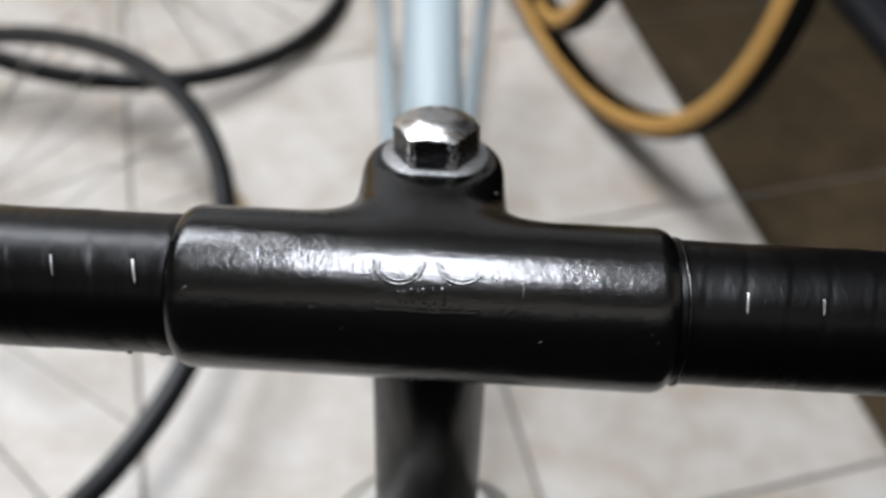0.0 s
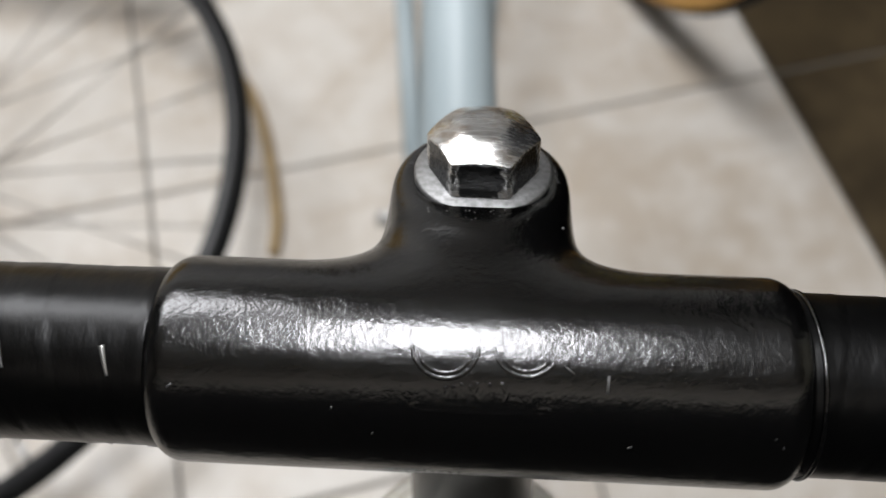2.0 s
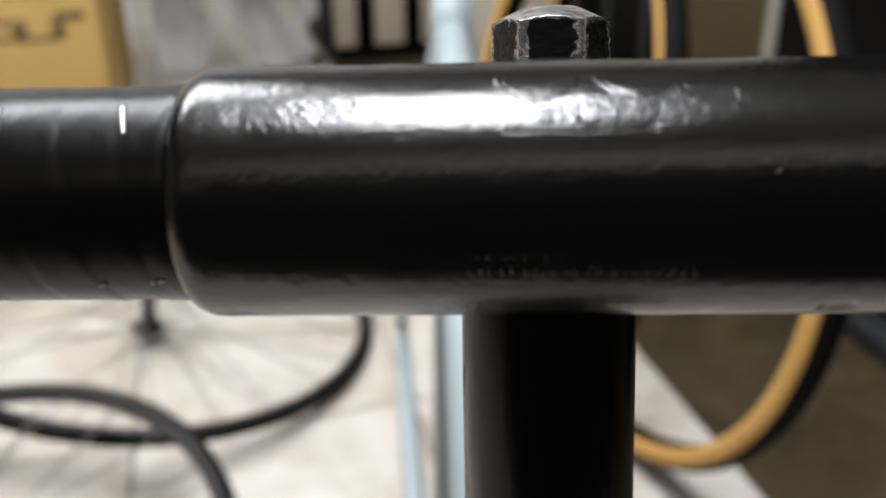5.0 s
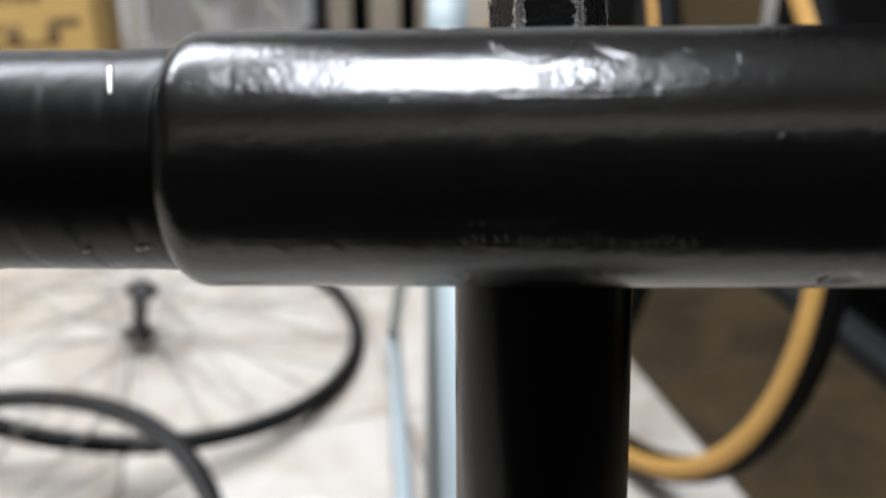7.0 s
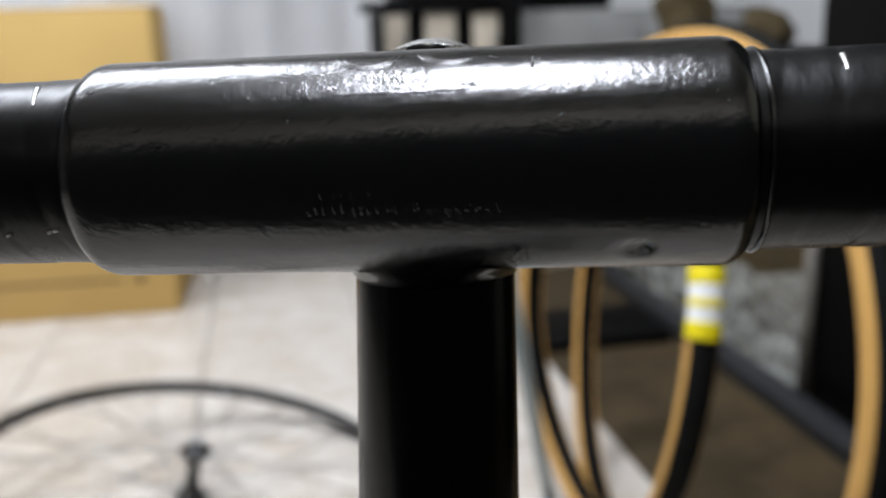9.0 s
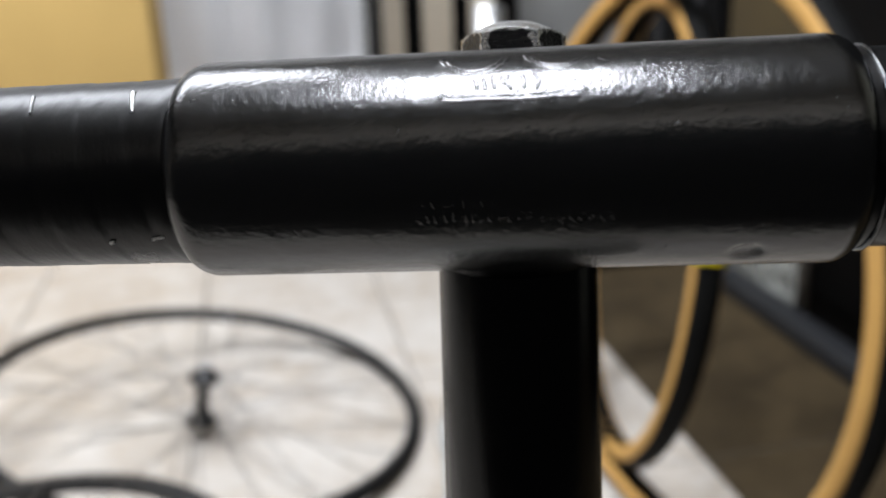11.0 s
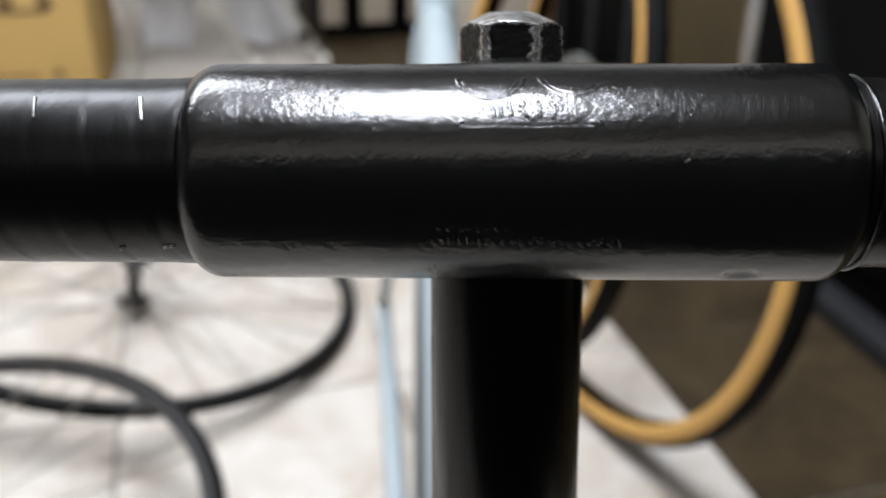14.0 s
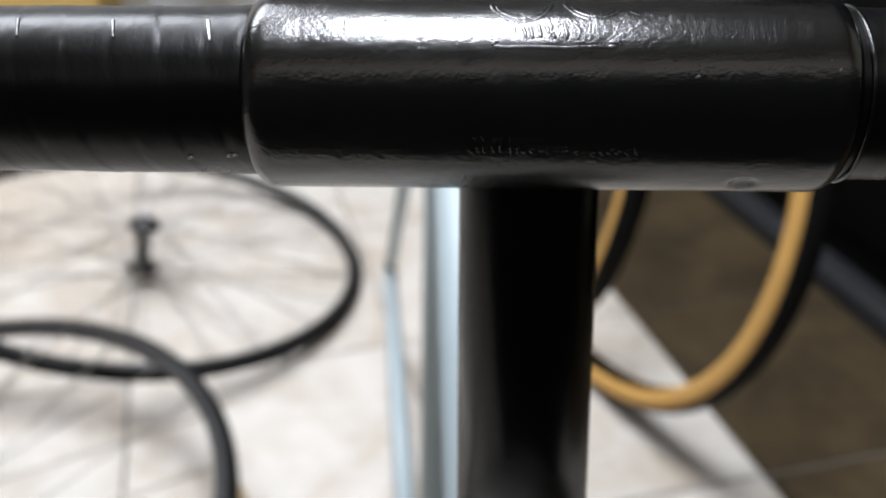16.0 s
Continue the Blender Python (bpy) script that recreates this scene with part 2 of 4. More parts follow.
def worn_bolt_mat():
    """Black paint rubbed off along the edges; the rub is stored on the mesh as 'wear'."""
    m = bpy.data.materials.new("worn_black_bolt")
    m.use_nodes = True
    n, l = m.node_tree.nodes, m.node_tree.links
    p = n["Principled BSDF"]
    at = n.new("ShaderNodeAttribute")
    at.attribute_name = "wear"
    tc, noi = n.new("ShaderNodeTexCoord"), n.new("ShaderNodeTexNoise")
    noi.inputs["Scale"].default_value, noi.inputs["Detail"].default_value = 800, 10
    l.new(tc.outputs["Object"], noi.inputs["Vector"])
    ma = n.new("ShaderNodeMath")
    ma.operation = "MULTIPLY_ADD"
    ma.inputs[1].default_value = 1.4
    l.new(noi.outputs["Fac"], ma.inputs[0])
    l.new(at.outputs["Fac"], ma.inputs[2])
    st = n.new("ShaderNodeMapRange")
    st.inputs[1].default_value, st.inputs[2].default_value = 0.96, 1.16
    l.new(ma.outputs[0], st.inputs[0])
    mix = n.new("ShaderNodeMix")
    mix.data_type = "RGBA"
    mix.inputs[6].default_value, mix.inputs[7].default_value = (0.004, 0.004, 0.004, 1), (0.70, 0.70, 0.68, 1)
    l.new(st.outputs[0], mix.inputs[0])
    dirt, dr, bare = n.new("ShaderNodeTexNoise"), n.new("ShaderNodeMapRange"), n.new("ShaderNodeMix")
    dirt.inputs["Scale"].default_value, dirt.inputs["Detail"].default_value, dirt.inputs["Distortion"].default_value = 420, 9, 0.3
    dr.inputs[1].default_value, dr.inputs[2].default_value = 0.48, 0.76
    l.new(tc.outputs["Object"], dirt.inputs["Vector"])
    l.new(dirt.outputs["Fac"], dr.inputs[0])
    bare.data_type = "RGBA"
    bare.inputs[6].default_value, bare.inputs[7].default_value = (0.72, 0.72, 0.71, 1), (0.36, 0.285, 0.22, 1)
    l.new(dr.outputs[0], bare.inputs[0])
    l.new(bare.outputs[2], mix.inputs[7])
    l.new(mix.outputs[2], p.inputs["Base Color"])
    l.new(st.outputs[0], p.inputs["Metallic"])
    p.inputs["Roughness"].default_value = 0.34
    b = n.new("ShaderNodeBump")
    b.inputs["Strength"].default_value, b.inputs["Distance"].default_value = 0.3, 0.0003
    l.new(st.outputs[0], b.inputs["Height"])
    mp, sc, b2, rr = n.new("ShaderNodeMapping"), n.new("ShaderNodeTexNoise"), n.new("ShaderNodeBump"), n.new("ShaderNodeMapRange")
    mp.inputs["Rotation"].default_value, mp.inputs["Scale"].default_value = (0, 0, -0.75), (330, 3000, 1500)
    sc.inputs["Scale"].default_value, sc.inputs["Detail"].default_value = 1.0, 5
    l.new(tc.outputs["Object"], mp.inputs["Vector"])
    l.new(mp.outputs["Vector"], sc.inputs["Vector"])
    b2.inputs["Strength"].default_value, b2.inputs["Distance"].default_value = 0.35, 0.00012
    l.new(sc.outputs["Fac"], b2.inputs["Height"])
    l.new(b.outputs["Normal"], b2.inputs["Normal"])
    l.new(b2.outputs["Normal"], p.inputs["Normal"])
    rr.inputs[3].default_value, rr.inputs[4].default_value = 0.10, 0.42
    l.new(sc.outputs["Fac"], rr.inputs[0])
    l.new(rr.outputs[0], p.inputs["Roughness"])
    return m


BOLT = worn_bolt_mat()

# ---- building helpers ----


def part(name, bm, material, parent=None, label="", smooth=True, m=None):
    me = bpy.data.meshes.new(name)
    bm.to_mesh(me)
    bm.free()
    return part_mesh(name, me, material, parent, label, smooth, m)


def part_mesh(name, me, material, parent=None, label="", smooth=True, m=None):
    if smooth:
        me.polygons.foreach_set("use_smooth", [True] * len(me.polygons))
    if not me.materials:
        me.materials.append(material)
    ob = new(name, me)
    if parent:
        ob.parent = parent
    if m is not None:
        ob.matrix_local = m
    if label:
        ob["label"] = label
    return ob


def empty(name, m=None, parent=None):
    ob = new(name)
    ob.empty_display_size = 0.02
    if parent:
        ob.parent = parent
    if m is not None:
        ob.matrix_local = m
    return ob


def box(sx, sy, sz, bevel=0.003, seg=2, at=(0, 0, 0)):
    """A bevelled box that stands on z = 0, centred on x and y, moved to at."""
    bm = bmesh.new()
    bmesh.ops.create_cube(bm, size=1, matrix=Matrix.Translation((at[0], at[1], at[2] + sz / 2)) @ Matrix.Diagonal((sx, sy, sz, 1)))
    if bevel:
        bmesh.ops.bevel(bm, geom=bm.edges[:], offset=bevel, segments=seg, profile=0.5, affect="EDGES")
    return bm


def lathe(profile, n=48, close=False):
    """Turn (radius, z) pairs about z."""
    bm = bmesh.new()
    rings = []
    for r, z in profile:
        rings.append([bm.verts.new((r * math.cos(2 * math.pi * k / n), r * math.sin(2 * math.pi * k / n), z)) for k in range(n)])
    pairs = list(zip(rings, rings[1:])) + ([(rings[-1], rings[0])] if close else [])
    for a, b in pairs:
        for k in range(n):
            bm.faces.new((a[k], a[(k + 1) % n], b[(k + 1) % n], b[k]))
    if not close:
        bm.faces.new(rings[0][::-1])
        bm.faces.new(rings[-1])
    bmesh.ops.recalc_face_normals(bm, faces=bm.faces[:])
    return bm


def rounded(r, z0, z1, e, n=4):
    """A profile for lathe(): a cylinder whose two rims are rounded by e."""
    out = [(r - e + e * math.sin(a), z0 + e - e * math.cos(a)) for a in [math.pi / 2 * k / n for k in range(n + 1)]]
    out += [(r - e + e * math.cos(a), z1 - e + e * math.sin(a)) for a in [math.pi / 2 * k / n for k in range(n + 1)]]
    return [(max(r_, 1e-5), z) for r_, z in out]


def torus(R, r, n=96, k=14, squash=1.0):
    return lathe([(R + r * math.cos(a), squash * r * math.sin(a)) for a in [2 * math.pi * i / k for i in range(k)]], n, close=True)


def pipe(points, r, n=12, cap=True, r2=None):
    """A tube along a polyline."""
    pts = [Vector(p) for p in points]
    bm = bmesh.new()
    rings, up = [], None
    for i, p in enumerate(pts):
        d = (pts[min(i + 1, len(pts) - 1)] - pts[max(i - 1, 0)]).normalized()
        if up is None:
            up = d.orthogonal().normalized()
        up = (up - d * up.dot(d)).normalized()
        side = d.cross(up)
        q = r if r2 is None else r + (r2 - r) * i / (len(pts) - 1)
        rings.append([bm.verts.new(p + q * (math.cos(2 * math.pi * k / n) * up + math.sin(2 * math.pi * k / n) * side)) for k in range(n)])
    for a, b in zip(rings, rings[1:]):
        for k in range(n):
            bm.faces.new((a[k], a[(k + 1) % n], b[(k + 1) % n], b[k]))
    if cap:
        bm.faces.new(rings[0][::-1])
        bm.faces.new(rings[-1])
    bmesh.ops.recalc_face_normals(bm, faces=bm.faces[:])
    return bm


def arc_points(ctrl, n=24):
    """A smooth curve through the control points."""
    c = [Vector(p) for p in ctrl]
    c = [2 * c[0] - c[1]] + c + [2 * c[-1] - c[-2]]
    out = []
    for i in range(1, len(c) - 2):
        for k in range(n):
            t = k / n
            out.append(0.5 * ((2 * c[i]) + (c[i + 1] - c[i - 1]) * t + (2 * c[i - 1] - 5 * c[i] + 4 * c[i + 1] - c[i + 2]) * t * t
                              + (3 * c[i] - c[i - 1] - 3 * c[i + 1] + c[i + 2]) * t ** 3))
    return out + [c[-2]]


def surface(field, lo, hi, step):
    """The zero surface of a distance field, as a mesh of quads with one vertex in every cell that it crosses."""
    ax = [np.arange(lo[k], hi[k] + step, step) for k in range(3)]
    X, Y, Z = np.meshgrid(*ax, indexing="ij")
    F = field(X, Y, Z)
    ins = F < 0
    nx, ny, nz = F.shape
    cell = np.zeros((nx - 1, ny - 1, nz - 1), int)
    for i in (0, 1):
        for j in (0, 1):
            for k in (0, 1):
                cell += ins[i:nx - 1 + i, j:ny - 1 + j, k:nz - 1 + k]
    active = (cell > 0) & (cell < 8)
    acc, cnt = np.zeros((*cell.shape, 3)), np.zeros(cell.shape)
    corner = [(i, j, k) for i in (0, 1) for j in (0, 1) for k in (0, 1)]
    for a in corner:
        for d in range(3):
            if a[d]:
                continue
            b = list(a)
            b[d] = 1
            fa = F[a[0]:nx - 1 + a[0], a[1]:ny - 1 + a[1], a[2]:nz - 1 + a[2]]
            fb = F[b[0]:nx - 1 + b[0], b[1]:ny - 1 + b[1], b[2]:nz - 1 + b[2]]
            cross = (fa < 0) != (fb < 0)
            t = np.where(cross, fa / np.where(cross, fa - fb, 1), 0)
            for e in range(3):
                acc[..., e] += np.where(cross, a[e] + (t if e == d else 0), 0)
            cnt += cross
    index = -np.ones(cell.shape, int)
    index[active] = np.arange(active.sum())
    ii = np.argwhere(active)
    verts = np.array(lo) + step * (ii + acc[active] / cnt[active][:, None])
    faces = []
    for d in range(3):
        u, v = (d + 1) % 3, (d + 2) % 3
        sl0, sl1 = [slice(None)] * 3, [slice(None)] * 3
        sl0[d], sl1[d] = slice(0, F.shape[d] - 1), slice(1, F.shape[d])
        cross = ins[tuple(sl0)] != ins[tuple(sl1)]
        flip = ins[tuple(sl0)]
        pos = np.argwhere(cross)
        ok = (pos[:, u] > 0) & (pos[:, v] > 0) & (pos[:, u] < F.shape[u] - 1) & (pos[:, v] < F.shape[v] - 1)
        pos = pos[ok]

        def at(du, dv):
            q = pos.copy()
            q[:, u] -= du
            q[:, v] -= dv
            return index[q[:, 0], q[:, 1], q[:, 2]]
        quad = np.stack([at(1, 1), at(0, 1), at(0, 0), at(1, 0)], 1)
        f = flip[pos[:, 0], pos[:, 1], pos[:, 2]]
        quad[~f] = quad[~f][:, ::-1]
        faces.append(quad)
    me = bpy.data.meshes.new("surface")
    me.from_pydata(verts.tolist(), [], np.concatenate(faces).tolist())
    me.update()
    return me


def smin(a, b, k):
    h = np.clip(0.5 + 0.5 * (b - a) / k, 0, 1)
    return b * (1 - h) + a * h - k * h * (1 - h)


# ---- the room ----
WALL_Y, WALL_X0, WALL_X1, WALL_BACK, ROOM_H = 3.25, -2.6, 1.75, -1.15, 2.7


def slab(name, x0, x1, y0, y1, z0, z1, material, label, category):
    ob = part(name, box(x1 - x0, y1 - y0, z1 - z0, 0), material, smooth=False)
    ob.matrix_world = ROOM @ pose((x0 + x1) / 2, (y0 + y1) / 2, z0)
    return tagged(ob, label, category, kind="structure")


slab("wall_north", WALL_X0, WALL_X1, WALL_Y, WALL_Y + 0.12, -0.05, ROOM_H, WALL, "plain white painted wall behind the cabinets", "wall")
# South, west and both end walls are unseen and only shape reflections.
slab("wall_south", WALL_X0, WALL_X1, WALL_BACK - 0.12, WALL_BACK, 1.25, ROOM_H, WALL_WARM, "unseen near wall, warm white for the stem's reflections", "wall")
# Unseen lower half, blackened to keep the sleeve's middle band dark.
slab("unseen_dark_lower_wall", WALL_X0, WALL_X1, WALL_BACK - 0.12, WALL_BACK, -0.05, 1.25, WALL_DARK, "unseen lower half of the near wall, blackened for dark reflections", "wall")
slab("wall_west", WALL_X0 - 0.12, WALL_X0, 0.2, WALL_Y, -0.05, ROOM_H, WALL_GREY, "unseen wall, dark grey to keep the sleeve's rim dark", "wall")
slab("wall_west_end", WALL_X0 - 0.12, WALL_X0, WALL_BACK, 0.2, -0.05, ROOM_H, WALL_BROWN, "unseen wall, brown for the reflections on the tape", "wall")
slab("wall_east", WALL_X1, WALL_X1 + 0.12, 0.2, WALL_Y, -0.05, ROOM_H, WALL, "plain white painted wall behind the rack", "wall")
slab("wall_east_end", WALL_X1, WALL_X1 + 0.12, WALL_BACK, 0.2, -0.05, ROOM_H, WALL_OLIVE, "unseen wall, olive grey for the reflections on the stem", "wall")
# Added unseen screen, gives the stem something dark to mirror.
slab("unseen_dark_screen", WALL_X0, WALL_X1, -0.36, -0.28, -0.05, 0.89, WALL_DARK, "added unseen dark screen, low across the room, for dark reflections", "wall")
slab("ceiling", WALL_X0, WALL_X1, WALL_BACK, WALL_Y, ROOM_H, ROOM_H + 0.1, CEIL, "plain matt pale grey ceiling", "ceiling")
floor = slab("floor", WALL_X0, WALL_X1, WALL_BACK, WALL_Y, -0.06, -0.0025, GROUT, "tiled floor, beige marbled tiles beside a dark brown strip", "floor")


# ---- ceiling lamp ----
def ceiling_lamp(m, length, width, strips):
    lamp = tagged(empty("ceiling_light", m), "white hanging panel light with glowing tubes", "lamp", group="ceiling lights")
    part("housing", box(length + 0.06, width + 0.06, 0.05, 0.006, at=(0, 0, 0.03)), WHITE_METAL, lamp)
    for x in (-length / 2, length / 2):
        part("suspension_rod", pipe([(x, 0, 0.075), (x, 0, ROOM_H - LAMP_Z)], 0.004, 8), WHITE_METAL, lamp)
    glow = bpy.data.materials.new("diffuser_glow")
    glow.use_nodes = True
    p = glow.node_tree.nodes["Principled BSDF"]
    p.inputs["Emission Color"].default_value, p.inputs["Emission Strength"].default_value = (0.97, 0.98, 1, 1), 2.0
    for y, w in strips:
        part("diffuser", box(length, w, 0.012, 0.003, at=(0, y, 0.016)), glow, lamp)


ceiling_lamp(pose(LAMP_X, LAMP_Y, LAMP_Z), 0.44, 0.86, [(y, 0.20) for y in TUBES])
ceiling_lamp(ROOM @ pose(-0.85, 1.50, LAMP_Z), 1.3, 0.90, [(0, 0.90)])

# ---- the bicycle: bar, stem and frame ----
STEM = pose(0, 0, 0.6517, -16.206, -1.277, 0)  # x along the bar, z up the quill
SLEEVE_R, SLEEVE_L, SLEEVE_RT, QUILL_Y, QUILL_R, BAR_R = 0.0128, -0.0381, 0.0385, 0.0240, 0.0113, 0.0111
bicycle = tagged(empty("bicycle"), "bicycle frame in pale blue with black bar and stem, wheels removed", "bicycle")


DIMPLE = Vector((0.0257, -(SLEEVE_R + 0.0031) * math.cos(radians(-60)), (SLEEVE_R + 0.0031) * math.sin(radians(-60))))  # ball that hollows the sleeve


def stem_field(X, Y, Z):
    """Sleeve round the bar, blended into the lug that takes the quill."""
    mid, half, e = (SLEEVE_L + SLEEVE_RT) / 2, (SLEEVE_RT - SLEEVE_L) / 2, 0.0034
    rad = np.sqrt(Y * Y + Z * Z)
    dx, dr = np.abs(X - mid) - (half - e), rad - (SLEEVE_R - e)
    sleeve = np.minimum(np.maximum(dx, dr), 0) + np.sqrt(np.maximum(dx, 0) ** 2 + np.maximum(dr, 0) ** 2) - e
    q = np.sqrt(X * X + (Y - QUILL_Y) ** 2)
    top, bot, e2 = 0.0118, -0.0142, 0.0022
    flare = 0.0119 + 0.0016 * np.clip((0.010 - Z) / 0.02, 0, 1) - 0.0019 * np.clip((-0.006 - Z) / 0.007, 0, 1)
    dz, dq = np.abs(Z - (top + bot) / 2) - ((top - bot) / 2 - e2), q - (flare - e2)
    lug = np.minimum(np.maximum(dz, dq), 0) + np.sqrt(np.maximum(dz, 0) ** 2 + np.maximum(dq, 0) ** 2) - e2
    body = smin(sleeve, lug, 0.0150)
    bore = rad - 0.0098
    body = np.maximum(body, 0.0037 - np.sqrt((X - DIMPLE.x) ** 2 + (Y - DIMPLE.y) ** 2 + (Z - DIMPLE.z) ** 2))
    return np.maximum(body, -np.maximum(bore, -(np.abs(X - mid) - half + 0.003)))


me = surface(stem_field, (-0.0395, -0.0145, -0.0165), (0.0400, 0.0370, 0.0165), 0.0005)
stem = part_mesh("stem", me, BLACK_PAINT, bicycle, "black painted cast stem, sleeve and lug in one")
stem.matrix_local = STEM


def on_sleeve(x, deg, lift=0.0):
    a = radians(deg)
    return Vector((x, -(SLEEVE_R + lift) * math.cos(a), (SLEEVE_R + lift) * math.sin(a)))


def emboss(name, pts, r, lift=0.0, material=BLACK_PAINT, label=""):
    """A raised line on the sleeve through (x, degrees round) points."""
    return part(name, pipe([on_sleeve(x, d, lift) for x, d in pts], r, 28), material, stem, label)


def relief(name, pts, wide, high):
    """A shallow ridge of the casting under its paint, wide across and high over the sleeve."""
    r = (wide * wide / 4 + high * high) / (2 * high)
    n = 6
    line = []
    for (x0, d0), (x1, d1) in zip(pts, pts[1:]):
        line += [(x0 + (x1 - x0) * k / n, d0 + (d1 - d0) * k / n) for k in range(n)]
    line.append(pts[-1])
    r = min(r, 0.0030)
    ends = {0: 5 * high, len(line) - 1: 5 * high}  # both ends run out below the paint
    return part(name, pipe([on_sleeve(x, d, high - r - ends.get(k, 0.0)) for k, (x, d) in enumerate(line)], r, 28), BLACK_PAINT, stem)


def ring_mark(cx, cd, r, a0, a1, wide=0.0006, high=0.00004):
    k = math.degrees(1 / SLEEVE_R)
    n = 16
    relief("ring_mark", [(cx + r * math.cos(radians(a0 + (a1 - a0) * i / n)), cd + k * r * math.sin(radians(a0 + (a1 - a0) * i / n))) for i in range(n + 1)], wide, high)


ring_mark(-0.0030, 61, 0.0037, 178, 362, 0.00050, 0.000055)
ring_mark(-0.0030, 61, 0.0031, 190, 350, 0.00045, 0.00004)
ring_mark(0.0060, 63, 0.0036, 185, 330, 0.00050, 0.00004)
ring_mark(0.0060, 63, 0.0030, 195, 320, 0.00045, 0.00003)
relief("worn_line", [(-0.0107, 66), (-0.0098, 62), (-0.0086, 59)], 0.0005, 0.000015)
for x, d, dx, dd in ((-0.0030, 37, 0.0004, 9), (-0.0021, 37, 0.0003, 10), (-0.0011, 38, 0.0003, 11), (-0.0003, 39, 0.0005, 7), (0.0008, 38, -0.0004, 12), (0.0020, 38, 0.0004, 12), (0.0032, 38, 0.0008, 13)):
    relief("worn_letter_bar", [(x, d + dd / 2), (x + dx, d), (x + 0.0004, d - dd / 2)], 0.0005, 0.000042)
relief("worn_line", [(-0.0066, 28), (-0.0050, 27.2), (-0.002, 27.8), (0.002, 27), (0.006, 28), (0.0088, 28)], 0.0006, 0.00002)
relief("worn_line", [(-0.0066, 28), (-0.0064, 31), (-0.0056, 31.3)], 0.0006, 0.00005)
relief("worn_line", [(0.0088, 28), (0.0088, 31), (0.0072, 31)], 0.0006, 0.00004)
dice = random.Random(5)
for c0, first, last, pitch, tall in ((-22.0, -0.0086, -0.0008, 0.00105, 3.6), (-30.0, -0.0092, 0.0120, 0.00098, 5.5)):
    x = first
    while x < last:
        h = tall * dice.uniform(0.75, 1.2)
        c = c0 + dice.uniform(-0.8, 0.8)
        relief("worn_letter_bar", [(x, c - h / 2), (x + dice.uniform(-0.0002, 0.0002), c), (x + dice.uniform(-0.0002, 0.0002), c + h / 2)], dice.uniform(0.0003, 0.00050), dice.uniform(0.00003, 0.00005))
        for q in dice.sample((-1, 0, 1), dice.choice((0, 1, 2))):
            relief("worn_letter_bar", [(x, c + q * h / 2), (x + dice.uniform(0.0003, 0.0006), c - 0.4 + q * h / 2)], 0.00045, dice.uniform(0.00003, 0.00005))
        x += pitch * dice.uniform(0.8, 1.25)


def chip(x, d, dx, dd, r=0.00022):
    emboss("paint_chip", [(x - dx, d - dd), (x + dx, d + dd)], 0.75 * r, -0.00008, CHIP, "small bare paint chip")


for a in [(0.0178, 11.8, 0.00025, 0.7, 0.00018), (0.0150, 45, 0.00006, 4.5, 0.00024), (0.0108, 51.3, 0.0005, -1.6, 0.00015), (-0.0338, 35, 0.0003, 1.0, 0.00018),
          (0.0335, 21, 0.0001, 0.4, 0.00013), (0.0345, 16, 0.00008, 0.6, 0.00013), (-0.0109, 13.3, 0.0001, 0.7, 0.00013), (-0.0155, 27, 0.0001, 1.0, 0.00012)]:
    chip(*a)

# bar under tape, wound in a slow spiral whose edges stand up a little
def bar_mesh(x0, x1, turn, phase):
    bm = bmesh.new()
    n, step = 72, 0.0004
    m = int(abs(x1 - x0) / step)
    rings = []
    for i in range(m + 1):
        x = x0 + (x1 - x0) * i / m
        ring = []
        for k in range(n):
            a = 2 * math.pi * k / n
            s = (x / 0.0122 + turn * a / (2 * math.pi) + phase) % 1.0
            s = (s + 0.5) % 1.0 - 0.5
            r = BAR_R + 0.00008 * s - 0.00006 * math.exp(-(s / 0.045) ** 2)
            r += 0.00008 * noise.noise(Vector((x * 70, 1.4 * math.cos(a), 1.4 * math.sin(a)))) + 0.00002 * noise.noise(Vector((x * 420, 7 * math.cos(a), 7 * math.sin(a))))
            near = min(abs(x - SLEEVE_L), abs(x - SLEEVE_RT))
            r += 0.00012 * math.exp(-(near / 0.0014) ** 2)
            ring.append(bm.verts.new((x, -r * math.cos(a), r * math.sin(a))))
        rings.append(ring)
    for a, b in zip(rings, rings[1:]):
        for k in range(n):
            bm.faces.new((a[k], a[(k + 1) % n], b[(k + 1) % n], b[k]))
    bm.faces.new(rings[0])
    bm.faces.new(rings[-1][::-1])
    bmesh.ops.recalc_face_normals(bm, faces=bm.faces[:])
    return bm


handlebar = empty("handlebar", STEM, bicycle)
part("tape_wrap", bar_mesh(-0.26, SLEEVE_L + 0.003, 1, 0.36), TAPE, handlebar, "black tape wound round the bar")
part("tape_wrap", bar_mesh(SLEEVE_RT - 0.003, 0.26, -1, 0.30), TAPE, handlebar, "black tape wound round the bar")
for x, rr_, th in ((SLEEVE_RT + 0.0003, 0.00015, 0.00034),):
    bead = part("tape_edge_ring", torus(BAR_R + rr_, th, 72, 10), BLACK_PAINT, handlebar, "folded tape edge against the sleeve")
    bead.matrix_local = Matrix.Translation((x, 0, 0)) @ pose(0, 0, 0, 0, 90, 1.5)
